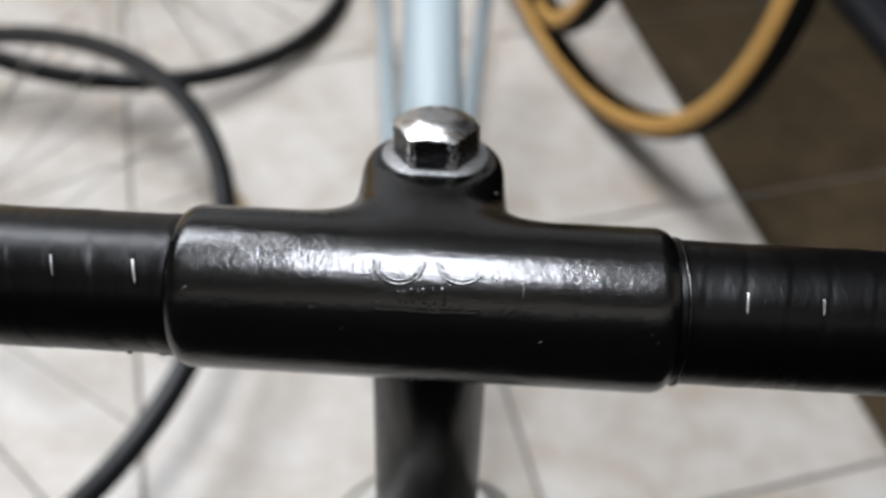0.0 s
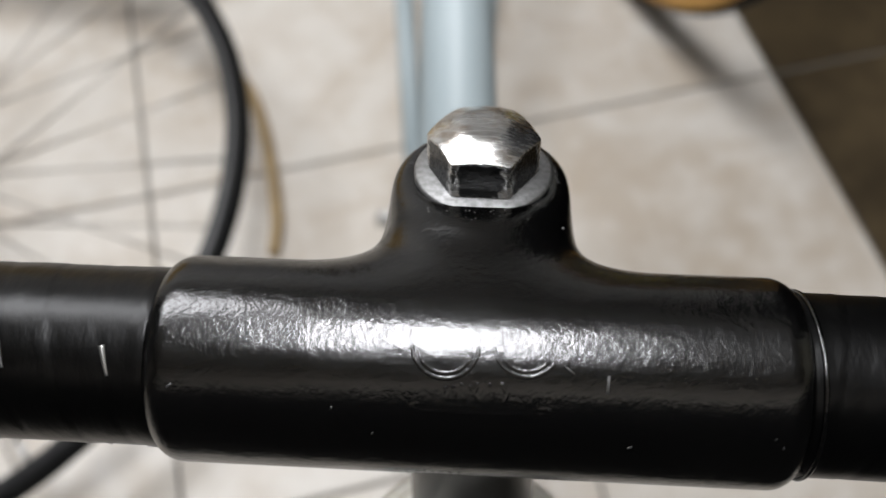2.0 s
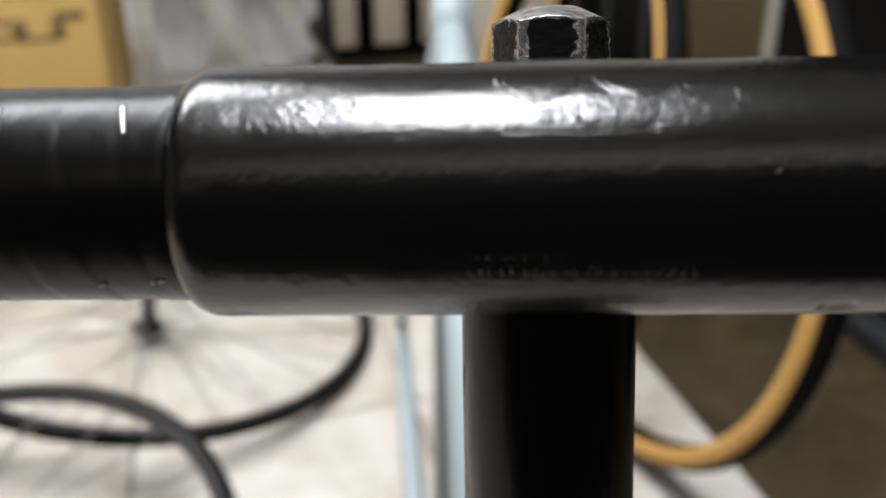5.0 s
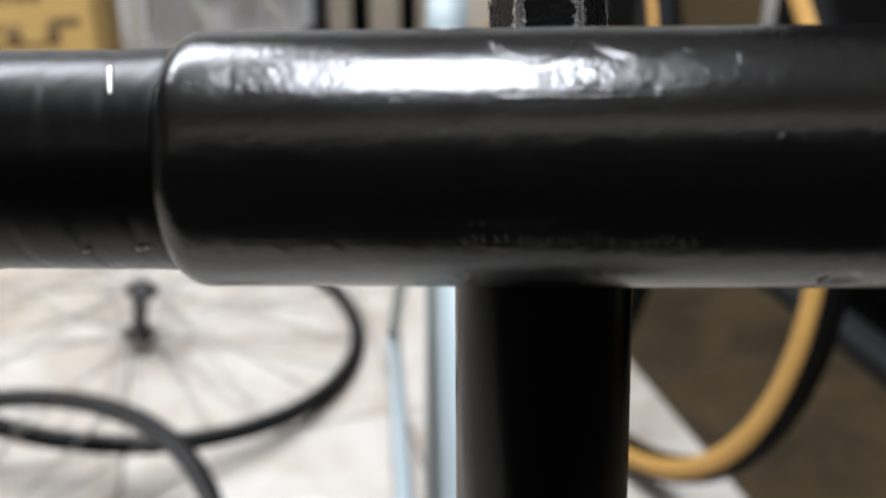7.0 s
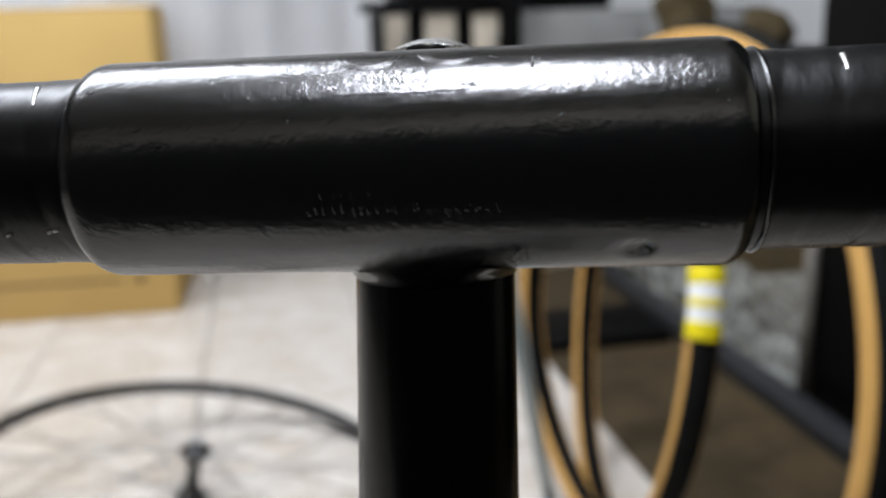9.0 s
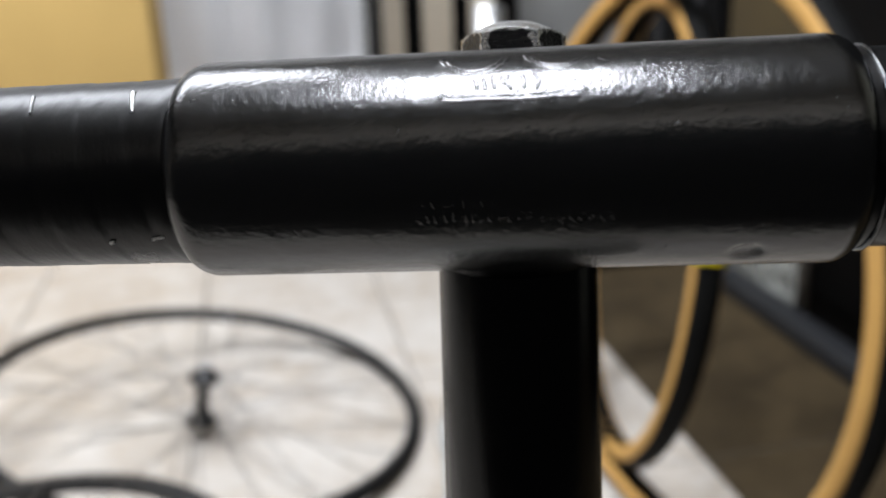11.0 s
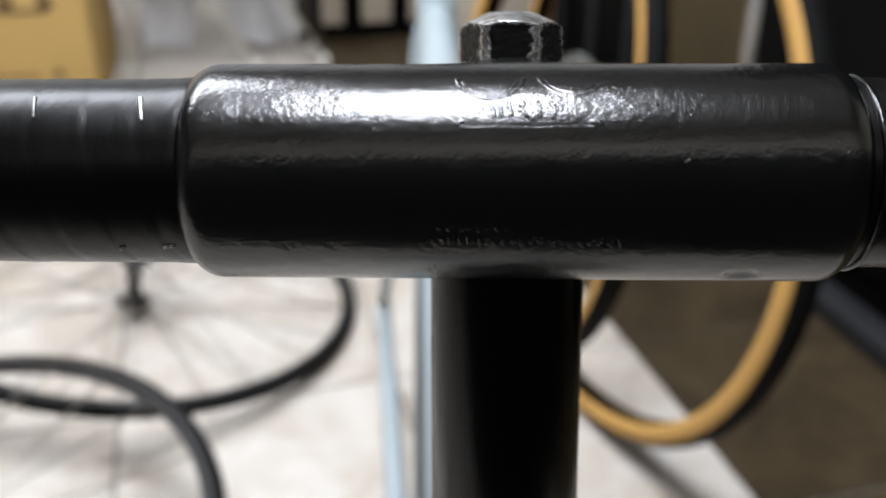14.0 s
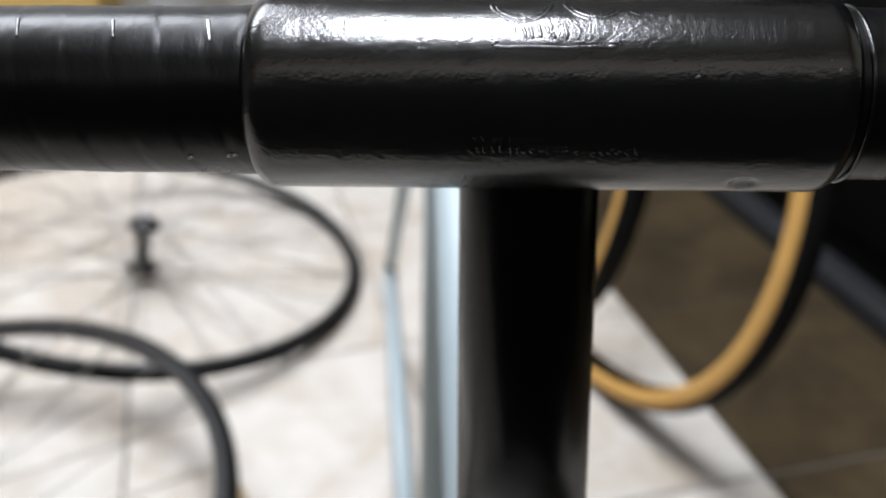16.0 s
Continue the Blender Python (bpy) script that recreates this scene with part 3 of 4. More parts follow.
# Metal strokes on the tape seams stand in for the lamp's glints.
for x, d, w, th in ((-0.0420, 45, 9, 0.00042), (-0.0542, 46, 8, 0.00028), (-0.0665, 47, 8, 0.00026), (0.0472, 46, 8, 0.00034), (0.0580, 46, 6, 0.00026)):
    q = BAR_R + 0.00024 - th
    part("tape_glint", pipe([Vector((x + (-0.000045 if x < 0 else 0.00001) * i, -q * math.cos(radians(d + i)), q * math.sin(radians(d + i)))) for i in range(-w, w + 1)], th * 0.6, 16, r2=th), ALLOY if abs(x) < 0.050 else STEEL, handlebar, "thin metal stroke put in for the glint on a tape seam")

for x, d in ((-0.0400, -45), (-0.0452, -47), (-0.0392, -44)):
    part("tape_speck", pipe([Vector((x - 0.0003, -(BAR_R + 0.0001) * math.cos(radians(d)), (BAR_R + 0.0001) * math.sin(radians(d)))), Vector((x + 0.0003, -(BAR_R + 0.0001) * math.cos(radians(d + 1)), (BAR_R + 0.0001) * math.sin(radians(d + 1))))], 0.00020, 10), LABEL, handlebar, "small bright speck on the tape")

quill = part("quill", lathe([(QUILL_R - 0.0006, -0.0115), (QUILL_R + 0.0001, -0.0122), (QUILL_R, -0.0130), (QUILL_R, -0.115)], 72), QUILL_PAINT, stem, "satin black quill tube")
quill.matrix_local = Matrix.Translation((0, QUILL_Y, 0))


def hex_bolt():
    """Head with six flats under a broad chamfer that runs into a nearly flat crown, and rubbed edges."""
    af, h, crown = 0.0130, 0.0070, 0.0035
    R = af / 2 / math.cos(math.pi / 6)
    n = 120
    bm = bmesh.new()
    wear = bm.verts.layers.float.new("wear")

    def top(r):
        q = max(0.0, r - crown + 0.0006)
        return h - 0.00012 * (r / crown) ** 2 - 0.40 * q * q / (q + 0.0006)
    rings = []
    for u in (0.0, 0.05, 0.25, 0.55, 0.8, 0.92, 0.975, 1.0, -0.985, -0.94, -0.86, -0.76, -0.66, -0.56, -0.45, -0.32, -0.18, -0.06):
        ring = []
        for k in range(n):
            a = 2 * math.pi * k / n
            f = (a + math.pi / 6) % (math.pi / 3) - math.pi / 6
            edge = min(af / 2 / math.cos(f), R * 0.988)
            r = edge if u >= 0 else -u * edge
            z = u * top(edge) if u >= 0 else top(r)
            v = bm.verts.new((r * math.sin(a), -r * math.cos(a), z))
            corner = 1 - min(1.0, (math.pi / 6 - abs(f)) / 0.20)
            v[wear] = 1.0 if u < 0 else 0.03 + 0.62 * max(0.0, corner) + 0.62 * max(0.0, (u - 0.90) / 0.10) + 0.18 * max(0.0, 1 - u / 0.08)
            ring.append(v)
        rings.append(ring)
    for a, b in zip(rings, rings[1:]):
        for k in range(n):
            bm.faces.new((a[k], a[(k + 1) % n], b[(k + 1) % n], b[k]))
    bm.faces.new(rings[-1])
    bm.faces.new(rings[0][::-1])
    bmesh.ops.recalc_face_normals(bm, faces=bm.faces[:])
    return bm


WASHER_Z = 0.0118
washer = part("washer", lathe([(0.0040, WASHER_Z), (0.0090, WASHER_Z), (0.0092, WASHER_Z + 0.0002), (0.0092, WASHER_Z + 0.0009), (0.0089, WASHER_Z + 0.0012), (0.0040, WASHER_Z + 0.0013)], 72), STEEL, stem, "plain steel washer")
washer.matrix_local = Matrix.Translation((0.0002, QUILL_Y, 0))
bolt = part("bolt", hex_bolt(), BOLT, stem, "hexagon bolt head, black paint rubbed to bare steel", smooth=False)
bolt.matrix_local = Matrix.Translation((0.0002, QUILL_Y, WASHER_Z + 0.0014)) @ pose(0, 0, 0, 0, 0, -1.5)
for p_ in bolt.data.polygons:
    p_.use_smooth = abs(p_.normal.z) > 0.15

rnd = random.Random(11)


def stem_top(x, y):
    """Height of the casting's upper side over (x, y)."""
    lo, hi = -0.004, 0.018
    for _ in range(30):
        mid = (lo + hi) / 2
        if float(stem_field(np.array(x), np.array(y), np.array(mid))) < 0:
            lo = mid
        else:
            hi = mid
    return lo


for k in range(110):
    if k < 70:
        a, q = rnd.uniform(math.pi * 0.9, math.pi * 2.2), 0.0091 + abs(rnd.gauss(0, 0.0011))
        x, y, r = -0.0004 + q * math.cos(a), QUILL_Y + q * math.sin(a), rnd.uniform(0.00003, 0.00011)
    else:
        x, y, r = rnd.gauss(0.002, 0.006), rnd.uniform(0.004, 0.013), rnd.uniform(0.00002, 0.00005)
    bm = bmesh.new()
    bmesh.ops.create_icosphere(bm, subdivisions=1, radius=r)
    for v in bm.verts:
        v.co *= rnd.uniform(0.6, 1.3)
    part("grime_speck", bm, CHIP if k % 4 == 0 else GRIME, stem, m=Matrix.Translation((x, y, stem_top(x, y))) @ pose(0, 0, 0, 0, 0, rnd.uniform(0, 180)) @ Matrix.Diagonal((rnd.uniform(0.8, 2.6), 1, 0.6, 1)))
bm = bmesh.new()
bmesh.ops.create_icosphere(bm, subdivisions=2, radius=0.00022)
part("bare_speck", bm, CHIP, stem, "small bare paint chip", m=Matrix.Translation((0.0107, 0.0149, stem_top(0.0107, 0.0149))))

headset = empty("headset", STEM @ Matrix.Translation((0, QUILL_Y, -0.0072)), bicycle)
part("locknut", lathe([(0.0126, -0.0752), (0.0131, -0.0746), (0.0172, -0.0749), (0.0184, -0.0758), (0.0185, -0.0786), (0.0126, -0.0790)], 48, close=True), CUP_ALLOY, headset, "silver locknut")
# Black ring in the nut's bore takes the place of shade.
part("bore_shade", lathe([(0.0114, -0.0772), (0.0127, -0.0772), (0.0127, -0.0780), (0.0114, -0.0780)], 48, close=True), RUBBER, headset, "black ring for the shade in the gap round the quill")
part("lock_washer", lathe([(0.0120, -0.0790), (0.0200, -0.0790), (0.0203, -0.0799), (0.0120, -0.0802)], 48), CUP_ALLOY, headset)
part("upper_cup", lathe([(0.0140, -0.0802), (0.0224, -0.0805), (0.0242, -0.0818), (0.0246, -0.0860), (0.0222, -0.0900), (0.0190, -0.0932), (0.0140, -0.0934)], 48), CUP_ALLOY, headset, "silver headset cup")
part("lower_cup", lathe([(0.0140, -0.200), (0.0190, -0.200), (0.0215, -0.206), (0.0215, -0.214), (0.0140, -0.216)], 48), CUP_ALLOY, headset)

frame_tubes = empty("frame", None, bicycle)


def head_point(z):
    return STEM @ Vector((0, QUILL_Y, z))


SEAT = Vector((-0.033, 0.560, 0.540))
BB = Vector((-0.027, 0.390, 0.088))
part("head_tube", pipe([head_point(-0.0998), head_point(-0.2505)], 0.0175, 32), FRAME_PAINT, frame_tubes)
part("top_tube", pipe([head_point(-0.125), SEAT], 0.0122, 32), FRAME_PAINT, frame_tubes)
part("down_tube", pipe([head_point(-0.180), BB], 0.0145, 32), FRAME_PAINT, frame_tubes)
part("seat_tube", pipe([BB, SEAT, SEAT + (SEAT - BB).normalized() * 0.035], 0.0142, 32), FRAME_PAINT, frame_tubes)
part("seat_post", pipe([SEAT, SEAT + (SEAT - BB).normalized() * 0.085], 0.0118, 24), ALLOY, frame_tubes)
part("bottom_bracket", pipe([BB + Vector((-0.034, 0, 0)), BB + Vector((0.034, 0, 0))], 0.0195, 32), FRAME_PAINT, frame_tubes)
part("bottom_bracket_cup", pipe([BB + Vector((-0.042, 0, 0)), BB + Vector((-0.033, 0, 0))], 0.0165, 24), ALLOY, frame_tubes, "silver bearing cup")
part("axle_end", pipe([BB + Vector((-0.055, 0, 0)), BB + Vector((-0.040, 0, 0))], 0.0075, 16), ALLOY, frame_tubes)
DROP = Vector((-0.045, 0.860, 0.127))
for s in (-1, 1):
    tip = DROP + Vector((0.062 * s, 0, 0))
    part("seat_stay", pipe([SEAT + Vector((0.009 * s, 0.014, -0.012)), tip], 0.0080, 16, r2=0.0065), FRAME_PAINT, frame_tubes)
    part("chain_stay", pipe([BB + Vector((0.02 * s, 0.01, 0)), tip], 0.0100, 16, r2=0.0085), FRAME_PAINT, frame_tubes)
    part("dropout", pipe([tip + Vector((0, -0.015, 0.01)), tip + Vector((0, 0.02, -0.02))], 0.006, 10), ALLOY, frame_tubes)
fork = empty("fork", None, bicycle)
part("fork_crown", pipe([head_point(-0.215), head_point(-0.245)], 0.019, 24), FRAME_PAINT, fork)
for s in (-1, 1):
    top = head_point(-0.235) + Vector((0.020 * s, 0, 0))
    part("fork_blade", pipe(arc_points([top, top + Vector((0.022 * s, -0.06, -0.20)), Vector((0.045 * s, -0.185, 0.008))]), 0.0115, 16, r2=0.008), FRAME_PAINT, fork)


# ---- loose wheels on the floor ----
def wheel_pose(c, yaw, lean):
    d = Vector((math.cos(radians(yaw)), math.sin(radians(yaw)), 0))
    n = Vector((-d.y, d.x, 0))
    u = math.cos(radians(lean)) * Vector((0, 0, 1)) + math.sin(radians(lean)) * n
    w = d.cross(u)
    if w.z < 0:
        u, w = -u, -w
    m = Matrix((d, u, w)).transposed().to_4x4()
    m.translation = c
    return m


def spoked_wheel(m, R, label, tyre=0.0066):
    w = tagged(empty("bicycle_wheel", m), label, "wheel", group="loose bicycle wheels")
    part("tyre", torus(R + 0.003, tyre, 160, 12, 1.2), RUBBER, w, "slim black tyre")
    part("rim", lathe([(R - 0.012, -0.006), (R - 0.010, -0.0085), (R + 0.001, -0.0088), (R + 0.001, 0.0088), (R - 0.010, 0.0085), (R - 0.012, 0.006)], 120, close=True), RIM_BLACK, w)
    hub = part("hub", lathe([(0.005, -0.050), (0.008, -0.049), (0.011, -0.040), (0.022, -0.037), (0.0225, -0.032), (0.015, -0.027), (0.0095, -0.014), (0.0095, 0.014), (0.015, 0.027),
                             (0.0225, 0.032), (0.022, 0.037), (0.011, 0.040), (0.008, 0.049), (0.005, 0.050)], 28), RIM_BLACK, w, "black hub")
    part("axle", pipe([(0, 0, -0.058), (0, 0, 0.058)], 0.0045, 12), ALLOY, hub)
    for side in (-1, 1):
        for lead in (-1, 1):
            a = 0.75 * lead
            me_ = bpy.data.meshes.new("spoke")
            bm = pipe([(0.024 * math.cos(a), 0.024 * math.sin(a), 0.035 * side), (R - 0.010, 0.012 * lead, 0.003 * side)], 0.0012, 6)
            bm.to_mesh(me_)
            bm.free()
            for k in range(8):
                turn = 360 * k / 8 + (11.25 if side > 0 else 0) + (22.5 if lead > 0 else 0)
                part_mesh("spoke", me_, SPOKE, w, m=pose(0, 0, 0, 0, 0, turn))
    valve = part("valve", pipe([(R - 0.045, 0, 0), (R - 0.01, 0, 0)], 0.003, 8), ALLOY, w)
    return w


spoked_wheel(wheel_pose((-0.4731, 1.0161, 0.0602), 100.89, 79.75), 0.3032, "black spoked bicycle wheel lying on the tiled floor")
spoked_wheel(wheel_pose((-0.5269, 0.4085, 0.0702), -50.96, 79.42), 0.3283, "black spoked bicycle wheel lying partly on another wheel", 0.0055)


# ---- new tyres with tan walls ----
def slack(bm, wide, b1, b2):
    """A loose tyre sags a little wider and bends out of its plane."""
    for v in bm.verts:
        a = math.atan2(v.co.y, v.co.x)
        v.co.x *= 1 + wide
        v.co.z += b1 * math.sin(2 * a) + b2 * math.cos(2 * a)
    return bm


def tan_tyre(m, R, label, sag=(0.0, 0.0, 0.0)):
    t = tagged(empty("bicycle_tyre", m), label, "tyre", group="tan wall tyres")
    outer = [(R + 0.0165 * math.cos(radians(a)), 0.0165 * math.sin(radians(a))) for a in range(-62, 63, 8)]
    inner = [(r - 0.0022, z * 0.9) for r, z in reversed(outer)]
    part("tread", slack(lathe(outer + inner, 120, close=True), *sag), RUBBER, t, "black rubber tread")
    for s in (-1, 1):
        wall = [(R + 0.0166 * math.cos(radians(a)), s * 0.0166 * math.sin(radians(a))) for a in range(58, 131, 8)]
        back = [(r + 0.0002, z - s * 0.0010) for r, z in reversed(wall)]
        part("sidewall", slack(lathe(wall + back, 120, close=True), *sag), TAN, t, "tan sidewall")
    skin = [(R + 0.0150 * math.cos(radians(a)), 0.0150 * math.sin(radians(a))) for a in range(-130, 131, 10)]
    part("inner_liner", slack(lathe(skin + [(r - 0.0006 if abs(z) < 0.008 else r, z * 0.95) for r, z in reversed(skin)], 96, close=True), *sag), RUBBER, t, "dark inner lining")
    return t


TYRE_B = wheel_pose((0.1420, 0.8649, 0.3292), -64.84, 5.25)
TYRE_A = wheel_pose((0.1222, 1.0453, 0.3019), -82.53, 6.84)
tan_tyre(TYRE_B, 0.3115, "new black tyre with tan sidewalls standing on edge", (0.0248, 0.0039, 0.0130))
near_tyre = tan_tyre(TYRE_A, 0.2865, "new black tyre with tan sidewalls and a paper band")


def band(t, a0, a1, R, r, material, name, label=""):
    bm = bmesh.new()
    n, k = 10, 16
    rings = []
    for i in range(n + 1):
        a = radians(a0 + (a1 - a0) * i / n)
        rings.append([bm.verts.new(((R + r * math.cos(2 * math.pi * j / k)) * math.cos(a), (R + r * math.cos(2 * math.pi * j / k)) * math.sin(a), r * math.sin(2 * math.pi * j / k))) for j in range(k)])
    for x, y in zip(rings, rings[1:]):
        for j in range(k):
            bm.faces.new((x[j], x[(j + 1) % k], y[(j + 1) % k], y[j]))
    bm.faces.new(rings[0][::-1])
    bm.faces.new(rings[-1])
    bmesh.ops.recalc_face_normals(bm, faces=bm.faces[:])
    return part(name, bm, material, t, label)


BAND0, BAND1 = 11.0, 24.9
paper = band(near_tyre, BAND0, BAND1, 0.2870, 0.0174, LABEL, "paper_band", "white paper band with yellow edges")
for a in (BAND0, BAND1 - 3.4):
    band(paper, a, a + 3.4, 0.2870, 0.0178, YELLOW, "yellow_edge")
band(paper, (BAND0 + BAND1) / 2 - 0.7, (BAND0 + BAND1) / 2 + 0.7, 0.2870, 0.0177, YELLOW, "yellow_line")


# ---- cardboard box ----
def cardboard_box():
    b = tagged(empty("cardboard_box", pose(-0.857, 1.910, 0, 0, 0, 15.0) @ pose(-0.45, 0.25, 0)), "tall tan cardboard bicycle box standing on the floor", "box")
    part("carton", box(0.90, 0.50, 0.70, 0.006), CARD, b)
    part("top_flap", box(0.90, 0.246, 0.004, 0.001, at=(0, -0.125, 0.7015)), CARD, b)
    part("top_flap", box(0.90, 0.246, 0.004, 0.001, at=(0, 0.125, 0.7015)), CARD, b)
    for x, w, h, z in ((0.24, 0.05, 0.012, 0.262), (0.24, 0.05, 0.010, 0.228), (0.285, 0.032, 0.046, 0.228), (0.325, 0.07, 0.010, 0.226), (0.365, 0.028, 0.044, 0.230), (0.392, 0.060, 0.020, 0.268),
                       (0.20, 0.030, 0.050, 0.228), (0.225, 0.012, 0.026, 0.322), (0.25, 0.02, 0.028, 0.322), (0.28, 0.016, 0.026, 0.322), (0.31, 0.02, 0.028, 0.322), (0.34, 0.018, 0.026, 0.322)):
        part("printed_mark", box(w, 0.002, h, 0, at=(x, -0.2505, z)), INK, b)
    part("printed_line", box(0.62, 0.002, 0.006, 0, at=(0.02, -0.2505, 0.085)), INK, b)
    part("hand_hole", box(0.02, 0.003, 0.02, 0, at=(0.37, -0.2505, 0.08)), INK, b)


cardboard_box()


# ---- drying rack with a white sheet ----
def drying_rack():
    r = tagged(empty("drying_rack", ROOM @ pose(0.05, 2.33, 0)), "white metal folding drying rack on the tiled floor", "rack")
    for x0, x1 in ((-0.236, -0.176), (0.073, -0.464), (0.257, -0.304)):
        part("leg", pipe([(x0, 0, 0.012), (x1, 0.02, 0.95)], 0.011, 12), RACK_METAL, r)
        part("rubber_foot", pipe([(x0, 0, 0), (x0, 0, 0.03)], 0.013, 12), RACK_METAL, r)
    part("top_rail", pipe([(-0.52, 0.02, 0.95), (0.10, 0.02, 0.95)], 0.010, 12), RACK_METAL, r)
    part("top_rail", pipe([(-0.52, 0.18, 0.95), (0.24, 0.18, 0.95)], 0.010, 12), RACK_METAL, r)
    part("hinge_cap", pipe([(0.206, -0.014, 0.078), (0.206, 0.014, 0.078)], 0.016, 16), DARK, r, "dark plastic hinge cap")


drying_rack()


def fall(name, x0, x1, y0, hem, folds, parent):
    """One side of the cloth, hanging from the top rail down to its hem."""
    bm = bmesh.new()
    n, m = 60, 24
    g = []
    for i in range(n + 1):
        row = []
        for j in range(m + 1):
            x = x0 + (x1 - x0) * i / n
            z = 0.965 - (0.965 - hem(x) - 0.008 * math.sin(i * 0.35)) * j / m
            y = y0 + folds * math.sin(x * 46 + 0.6 * j / m) * (0.3 + 0.7 * j / m) + 0.008 * noise.noise(Vector((x * 9, z * 6, y0)))
            row.append(bm.verts.new((x, y, z)))
        g.append(row)
    for i in range(n):
        for j in range(m):
            bm.faces.new((g[i][j], g[i + 1][j], g[i + 1][j + 1], g[i][j + 1]))
    bmesh.ops.solidify(bm, geom=bm.faces[:], thickness=0.003)
    return part(name, bm, CLOTH, parent)


def sheet():
    cloth = tagged(empty("white_sheet", ROOM @ pose(0.05, 2.33, 0)), "plain white cloth hanging in soft folds from the drying rack", "cloth")
    fall("back_fall", -0.20, 0.20, 0.12, lambda x: 0.045 + 0.19 * math.exp(-((x + 0.018) / 0.045) ** 4), 0.018, cloth)
    fall("front_fall", -0.50, 0.19, -0.035, lambda x: 0.33 + 0.02 * math.sin(x * 11), 0.010, cloth)
    part("top_fold", box(0.69, 0.16, 0.003, 0.001, at=(-0.155, 0.042, 0.966)), CLOTH, cloth)


sheet()


# ---- cabinets along the far wall ----
def cream_cabinet():
    c = tagged(empty("cabinet", ROOM @ pose(0.545, 2.80, 0)), "cream laminate cabinet with black top, plinth and end panel", "cabinet")
    part("plinth", box(0.335, 0.40, 0.038, 0.003, at=(-0.03, 0.0, 0)), DARK, c)
    part("body", box(0.335, 0.40, 0.640, 0.003, at=(-0.03, 0.01, 0.038)), DARK, c)
    for x, w in ((-0.1695, 0.062), (-0.040, 0.088), (0.095, 0.075)):
        d = part("door", box(w, 0.018, 0.625, 0.003, at=(x, -0.205, 0.045)), CREAM, c)
        part("knob", pipe([(x + 0.02, -0.232, 0.60), (x + 0.02, -0.212, 0.60)], 0.010, 14), ALLOY, d, "round silver knob")
    part("worktop", box(0.278, 0.46, 0.055, 0.003, at=(-0.001, -0.005, 0.680)), DARK, c, "black worktop")
    part("side_shelf", box(0.155, 0.30, 0.028, 0.003, at=(-0.2195, -0.05, 0.680)), DARK, c, "dark side shelf")
    part("end_panel", box(0.056, 0.46, 1.10, 0.003, at=(0.166, -0.005, 0)), DARK, c, "tall black end panel")


cream_cabinet()


def grey_cabinet():
    c = tagged(empty("metal_cabinet", ROOM @ pose(1.15, 2.90, 0)), "low grey metal cabinet against the white wall", "cabinet")
    part("body", box(0.80, 0.50, 0.675, 0.004), PALE_METAL, c)
    for x in (-0.2, 0.2):
        part("drawer_front", box(0.38, 0.012, 0.60, 0.003, at=(x, -0.256, 0.03)), PALE_METAL, c)


grey_cabinet()
unit = part("equipment_box", box(0.235, 0.2, 0.070, 0.004), DARK)
unit.matrix_world = ROOM @ pose(0.94, 2.78, 0.675)
tagged(unit, "flat black equipment box on the grey metal cabinet", "device")


def low_plinth():
    b = tagged(empty("low_plinth", ROOM @ pose(0.625, 1.68, 0)), "low black plinth lying across the brown floor strip", "plinth")
    part("board", box(0.31, 0.20, 0.014, 0.003), DARK, b)
    part("top_strip", box(0.31, 0.21, 0.010, 0.003, at=(0, 0, 0.014)), DARK, b)


low_plinth()
store = part("storage_box", box(0.26, 0.30, 0.34, 0.012), CREAM)
store.matrix_world = ROOM @ pose(0.74, 2.33, 0)
tagged(store, "plain cream storage box on the brown floor strip", "box")


# ---- rack side: rail, wrapped cartons, black cabinet ----
rail = part("floor_rail", box(0.045, 2.35, 0.036, 0.004), GREY_METAL)
rail.matrix_world = ROOM @ pose(0.820, 1.30, 0)
tagged(rail, "dark grey metal rail along the brown floor strip", "rail", kind="structure")


def black_cabinet():
    c = tagged(empty("black_cabinet", ROOM @ pose(1.12, 0.76, 0)), "tall black metal cabinet beside the brown floor strip", "cabinet")
    part("body", box(0.48, 1.05, 1.75, 0.006), DARK, c)
    for y in (-0.25, 0.25):
        d = part("door", box(0.012, 0.500, 1.66, 0.003, at=(-0.246, y, 0.06)), DARK, c)
        part("handle", pipe([(-0.262, y * 0.2, 0.85), (-0.262, y * 0.2, 1.0)], 0.006, 10), GREY_METAL, d)


black_cabinet()
post = part("pale_post", pipe([(0, 0, 0), (0.014, 0.02, 0.50)], 0.011, 14), POST_METAL)
post.matrix_world = ROOM @ pose(0.854, 1.225, 0)
tagged(post, "slim pale grey metal post beside the black cabinet", "post")


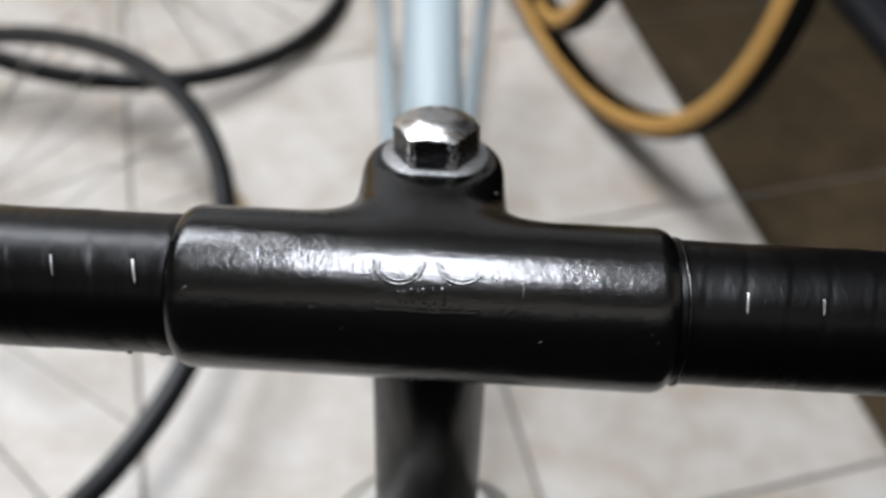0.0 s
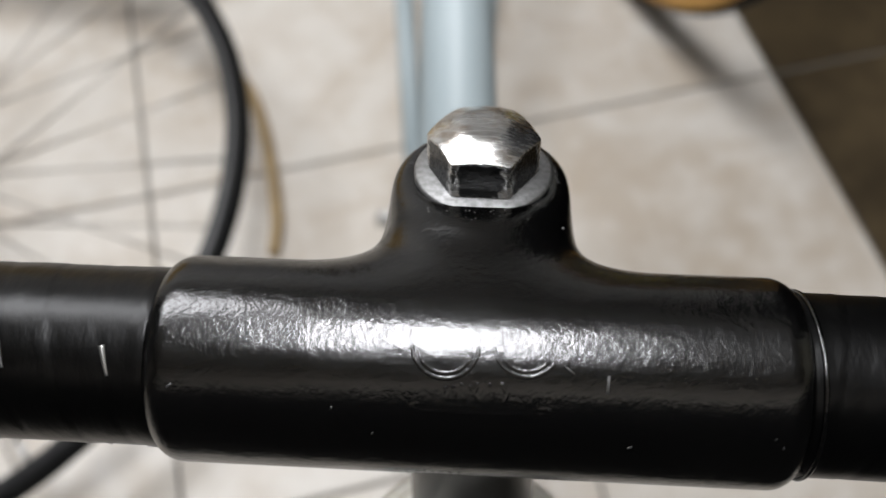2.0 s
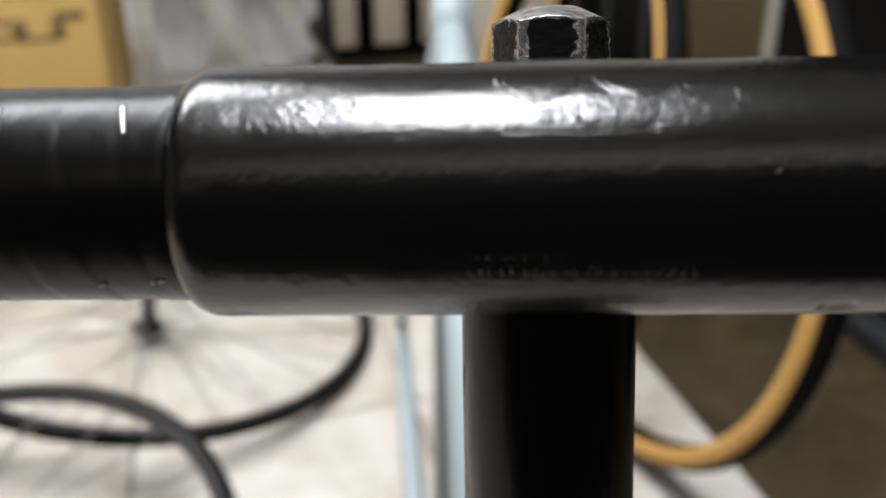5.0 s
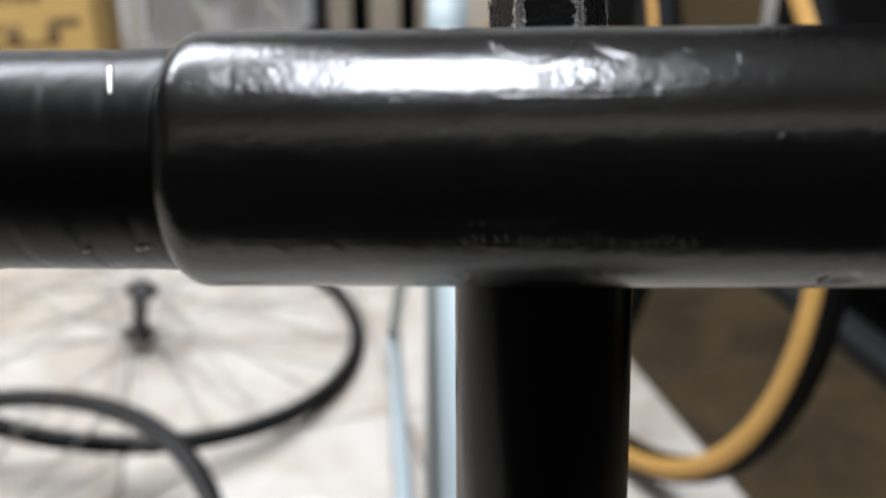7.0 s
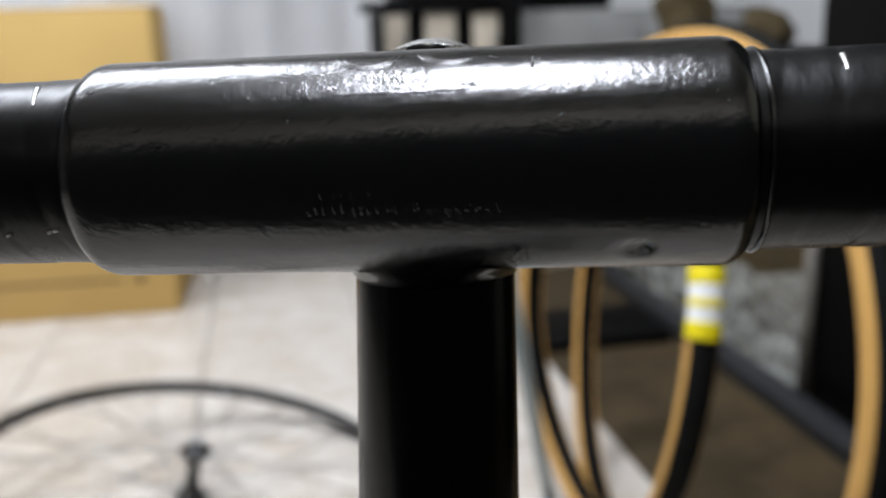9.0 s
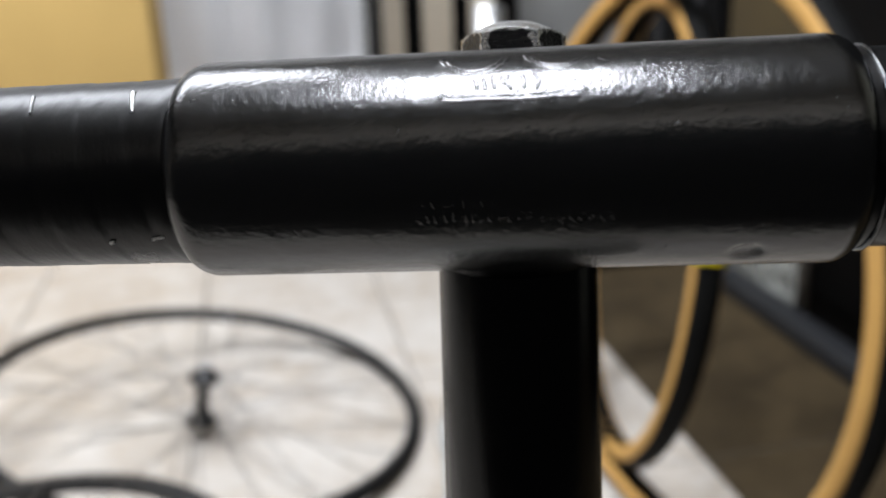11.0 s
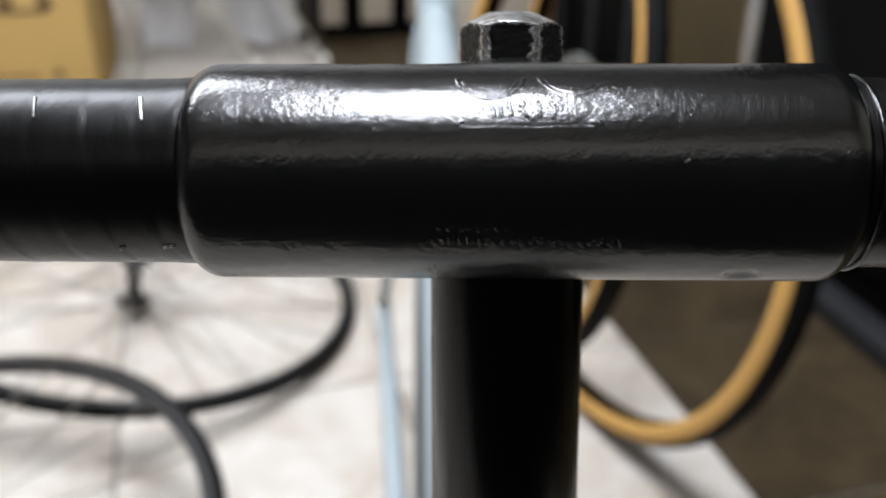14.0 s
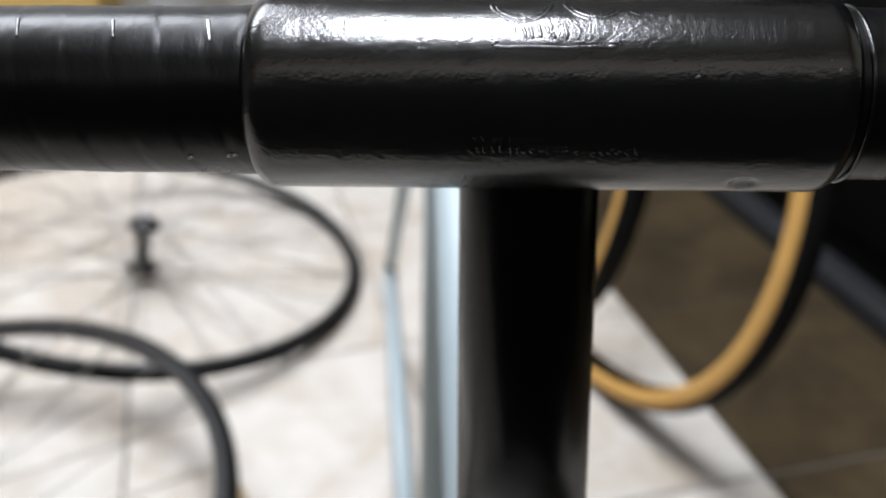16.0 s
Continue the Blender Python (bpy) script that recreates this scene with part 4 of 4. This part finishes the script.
def wrapped_stack():
    carton = tagged(empty("carton", ROOM @ pose(1.14, 1.485, 0)), "brown cardboard carton, colour darkened for shade, with plastic film round its foot", "box")
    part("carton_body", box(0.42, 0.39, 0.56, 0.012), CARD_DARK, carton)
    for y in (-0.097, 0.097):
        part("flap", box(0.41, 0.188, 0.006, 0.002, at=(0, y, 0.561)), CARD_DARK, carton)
    crate = tagged(empty("plastic_crate", ROOM @ pose(1.12, 1.985, 0)), "tall black plastic crate standing next to the carton", "crate")
    part("crate_body", box(0.40, 0.54, 0.54, 0.010), DARK, crate)
    for y in (-0.2, 0.0, 0.2):
        part("rib", box(0.012, 0.03, 0.50, 0.003, at=(-0.204, y, 0.02)), GREY_METAL, crate)
    part("lid", box(0.43, 0.57, 0.03, 0.006, at=(0, 0, 0.54)), DARK, crate)
    bm = bmesh.new()
    bmesh.ops.create_cube(bm, size=1, matrix=Matrix.Translation((0, 0, 0.10)) @ Matrix.Diagonal((0.48, 1.00, 0.20, 1)))
    bmesh.ops.subdivide_edges(bm, edges=bm.edges[:], cuts=44, use_grid_fill=True)
    bmesh.ops.delete(bm, geom=[f for f in bm.faces if abs(f.normal.z) > 0.5], context="FACES")
    for v in bm.verts:
        up = v.co.z / 0.2
        v.co += noise.noise_vector(v.co * 9) * 0.014 + noise.noise_vector(v.co * 28) * 0.007
        v.co.z *= 0.58 - 0.95 * v.co.y
        v.co.z += up * 0.05 * noise.noise(Vector((v.co.x * 5, v.co.y * 5, 3.0)))
        v.co.z = max(v.co.z, 0.001)
    bmesh.ops.solidify(bm, geom=bm.faces[:], thickness=0.0006)
    film = part("plastic_wrap", bm, FILM, smooth=False)
    film.matrix_world = ROOM @ pose(1.115, 1.78, 0)
    tagged(film, "crumpled clear plastic film lying round carton and crate", "wrapping")


wrapped_stack()


def lump(name, x, y, z, sx, sy, sz, material, label, category, seed):
    bm = bmesh.new()
    bmesh.ops.create_icosphere(bm, subdivisions=4, radius=0.5)
    for v in bm.verts:
        k = 1 + 0.35 * noise.noise(v.co * 3 + Vector((seed, 0, 0))) + 0.12 * noise.noise(v.co * 9 + Vector((0, seed, 0)))
        v.co = Vector((v.co.x * sx * k, v.co.y * sy * k, max(v.co.z * k + 0.42, 0.0) * sz))
    ob = part(name, bm, material)
    ob.matrix_world = ROOM @ pose(x, y, z)
    return tagged(ob, label, category)


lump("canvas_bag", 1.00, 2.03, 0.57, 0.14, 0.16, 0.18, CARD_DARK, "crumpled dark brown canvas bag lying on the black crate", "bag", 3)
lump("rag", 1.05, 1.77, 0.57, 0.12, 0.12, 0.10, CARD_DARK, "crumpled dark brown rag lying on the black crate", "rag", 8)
# Ochre strip added for a shadow-like line along the wheel's rim.
strap = part("strap", pipe(arc_points([(-0.262, 0.625, 0.006), (-0.236, 0.585, 0.006), (-0.219, 0.545, 0.006), (-0.202, 0.490, 0.006), (-0.189, 0.435, 0.006), (-0.187, 0.398, 0.006)], 8), 0.0062, 10), OCHRE_STRIP)
tagged(strap, "added ochre strip for a shadow-like curve on the beige tiles", "strap")

# ---- floor tiles ----
TS, OX, OY, EDGE = 0.3392, -0.1688, 0.1970, 0.502


def tile_mesh(w, d):
    bm = bmesh.new()
    e = 0.0012
    lo = [bm.verts.new((sx * w / 2, sy * d / 2, -0.006)) for sx, sy in ((-1, -1), (1, -1), (1, 1), (-1, 1))]
    mi = [bm.verts.new((sx * w / 2, sy * d / 2, -e)) for sx, sy in ((-1, -1), (1, -1), (1, 1), (-1, 1))]
    hi = [bm.verts.new((sx * (w / 2 - e), sy * (d / 2 - e), 0)) for sx, sy in ((-1, -1), (1, -1), (1, 1), (-1, 1))]
    for a, b in ((lo, mi), (mi, hi)):
        for k in range(4):
            bm.faces.new((a[k], a[(k + 1) % 4], b[(k + 1) % 4], b[k]))
    bm.faces.new(hi)
    m_ = bpy.data.meshes.new("tile")
    bm.to_mesh(m_)
    bm.free()
    return m_


GAP = 0.0035
whole, cut, dark_whole = tile_mesh(TS - GAP, TS - GAP), tile_mesh(EDGE - OX - TS - GAP, TS - GAP), tile_mesh(TS - GAP, TS - GAP)
inv = floor.matrix_world.inverted()


def lay(me_, material, x, y):
    part_mesh("tile", me_, material, floor, smooth=False, m=inv @ ROOM @ pose(x, y, 0, 0, 0, 0))


JOG_X, JOG_Y = 0.316, OY + TS * 4.5  # the brown strip widens at the far end
half, beige_half, brown_half = tile_mesh(EDGE - OX - TS - GAP, TS / 2 - GAP), tile_mesh(JOG_X - OX - TS - GAP, TS / 2 - GAP), tile_mesh(EDGE - JOG_X - GAP, TS / 2 - GAP)
for j in range(-5, 9):
    y = OY + TS * (j + 0.5)
    for i in range(-7, 1):
        lay(whole, TILE, OX + TS * (i + 0.5), y)
    if j < 4:
        lay(cut, TILE, (OX + TS + EDGE) / 2, y)
    for k in (-0.25, 0.25):
        if j >= 4 and y + k * TS < JOG_Y:
            lay(half, TILE, (OX + TS + EDGE) / 2, y + k * TS)
        elif j >= 4:
            lay(beige_half, TILE, (OX + TS + JOG_X) / 2, y + k * TS)
            lay(brown_half, TILE_DARK, (JOG_X + EDGE) / 2, y + k * TS)
    for i in range(3):
        lay(dark_whole, TILE_DARK, EDGE + TS * (i + 0.5), y)
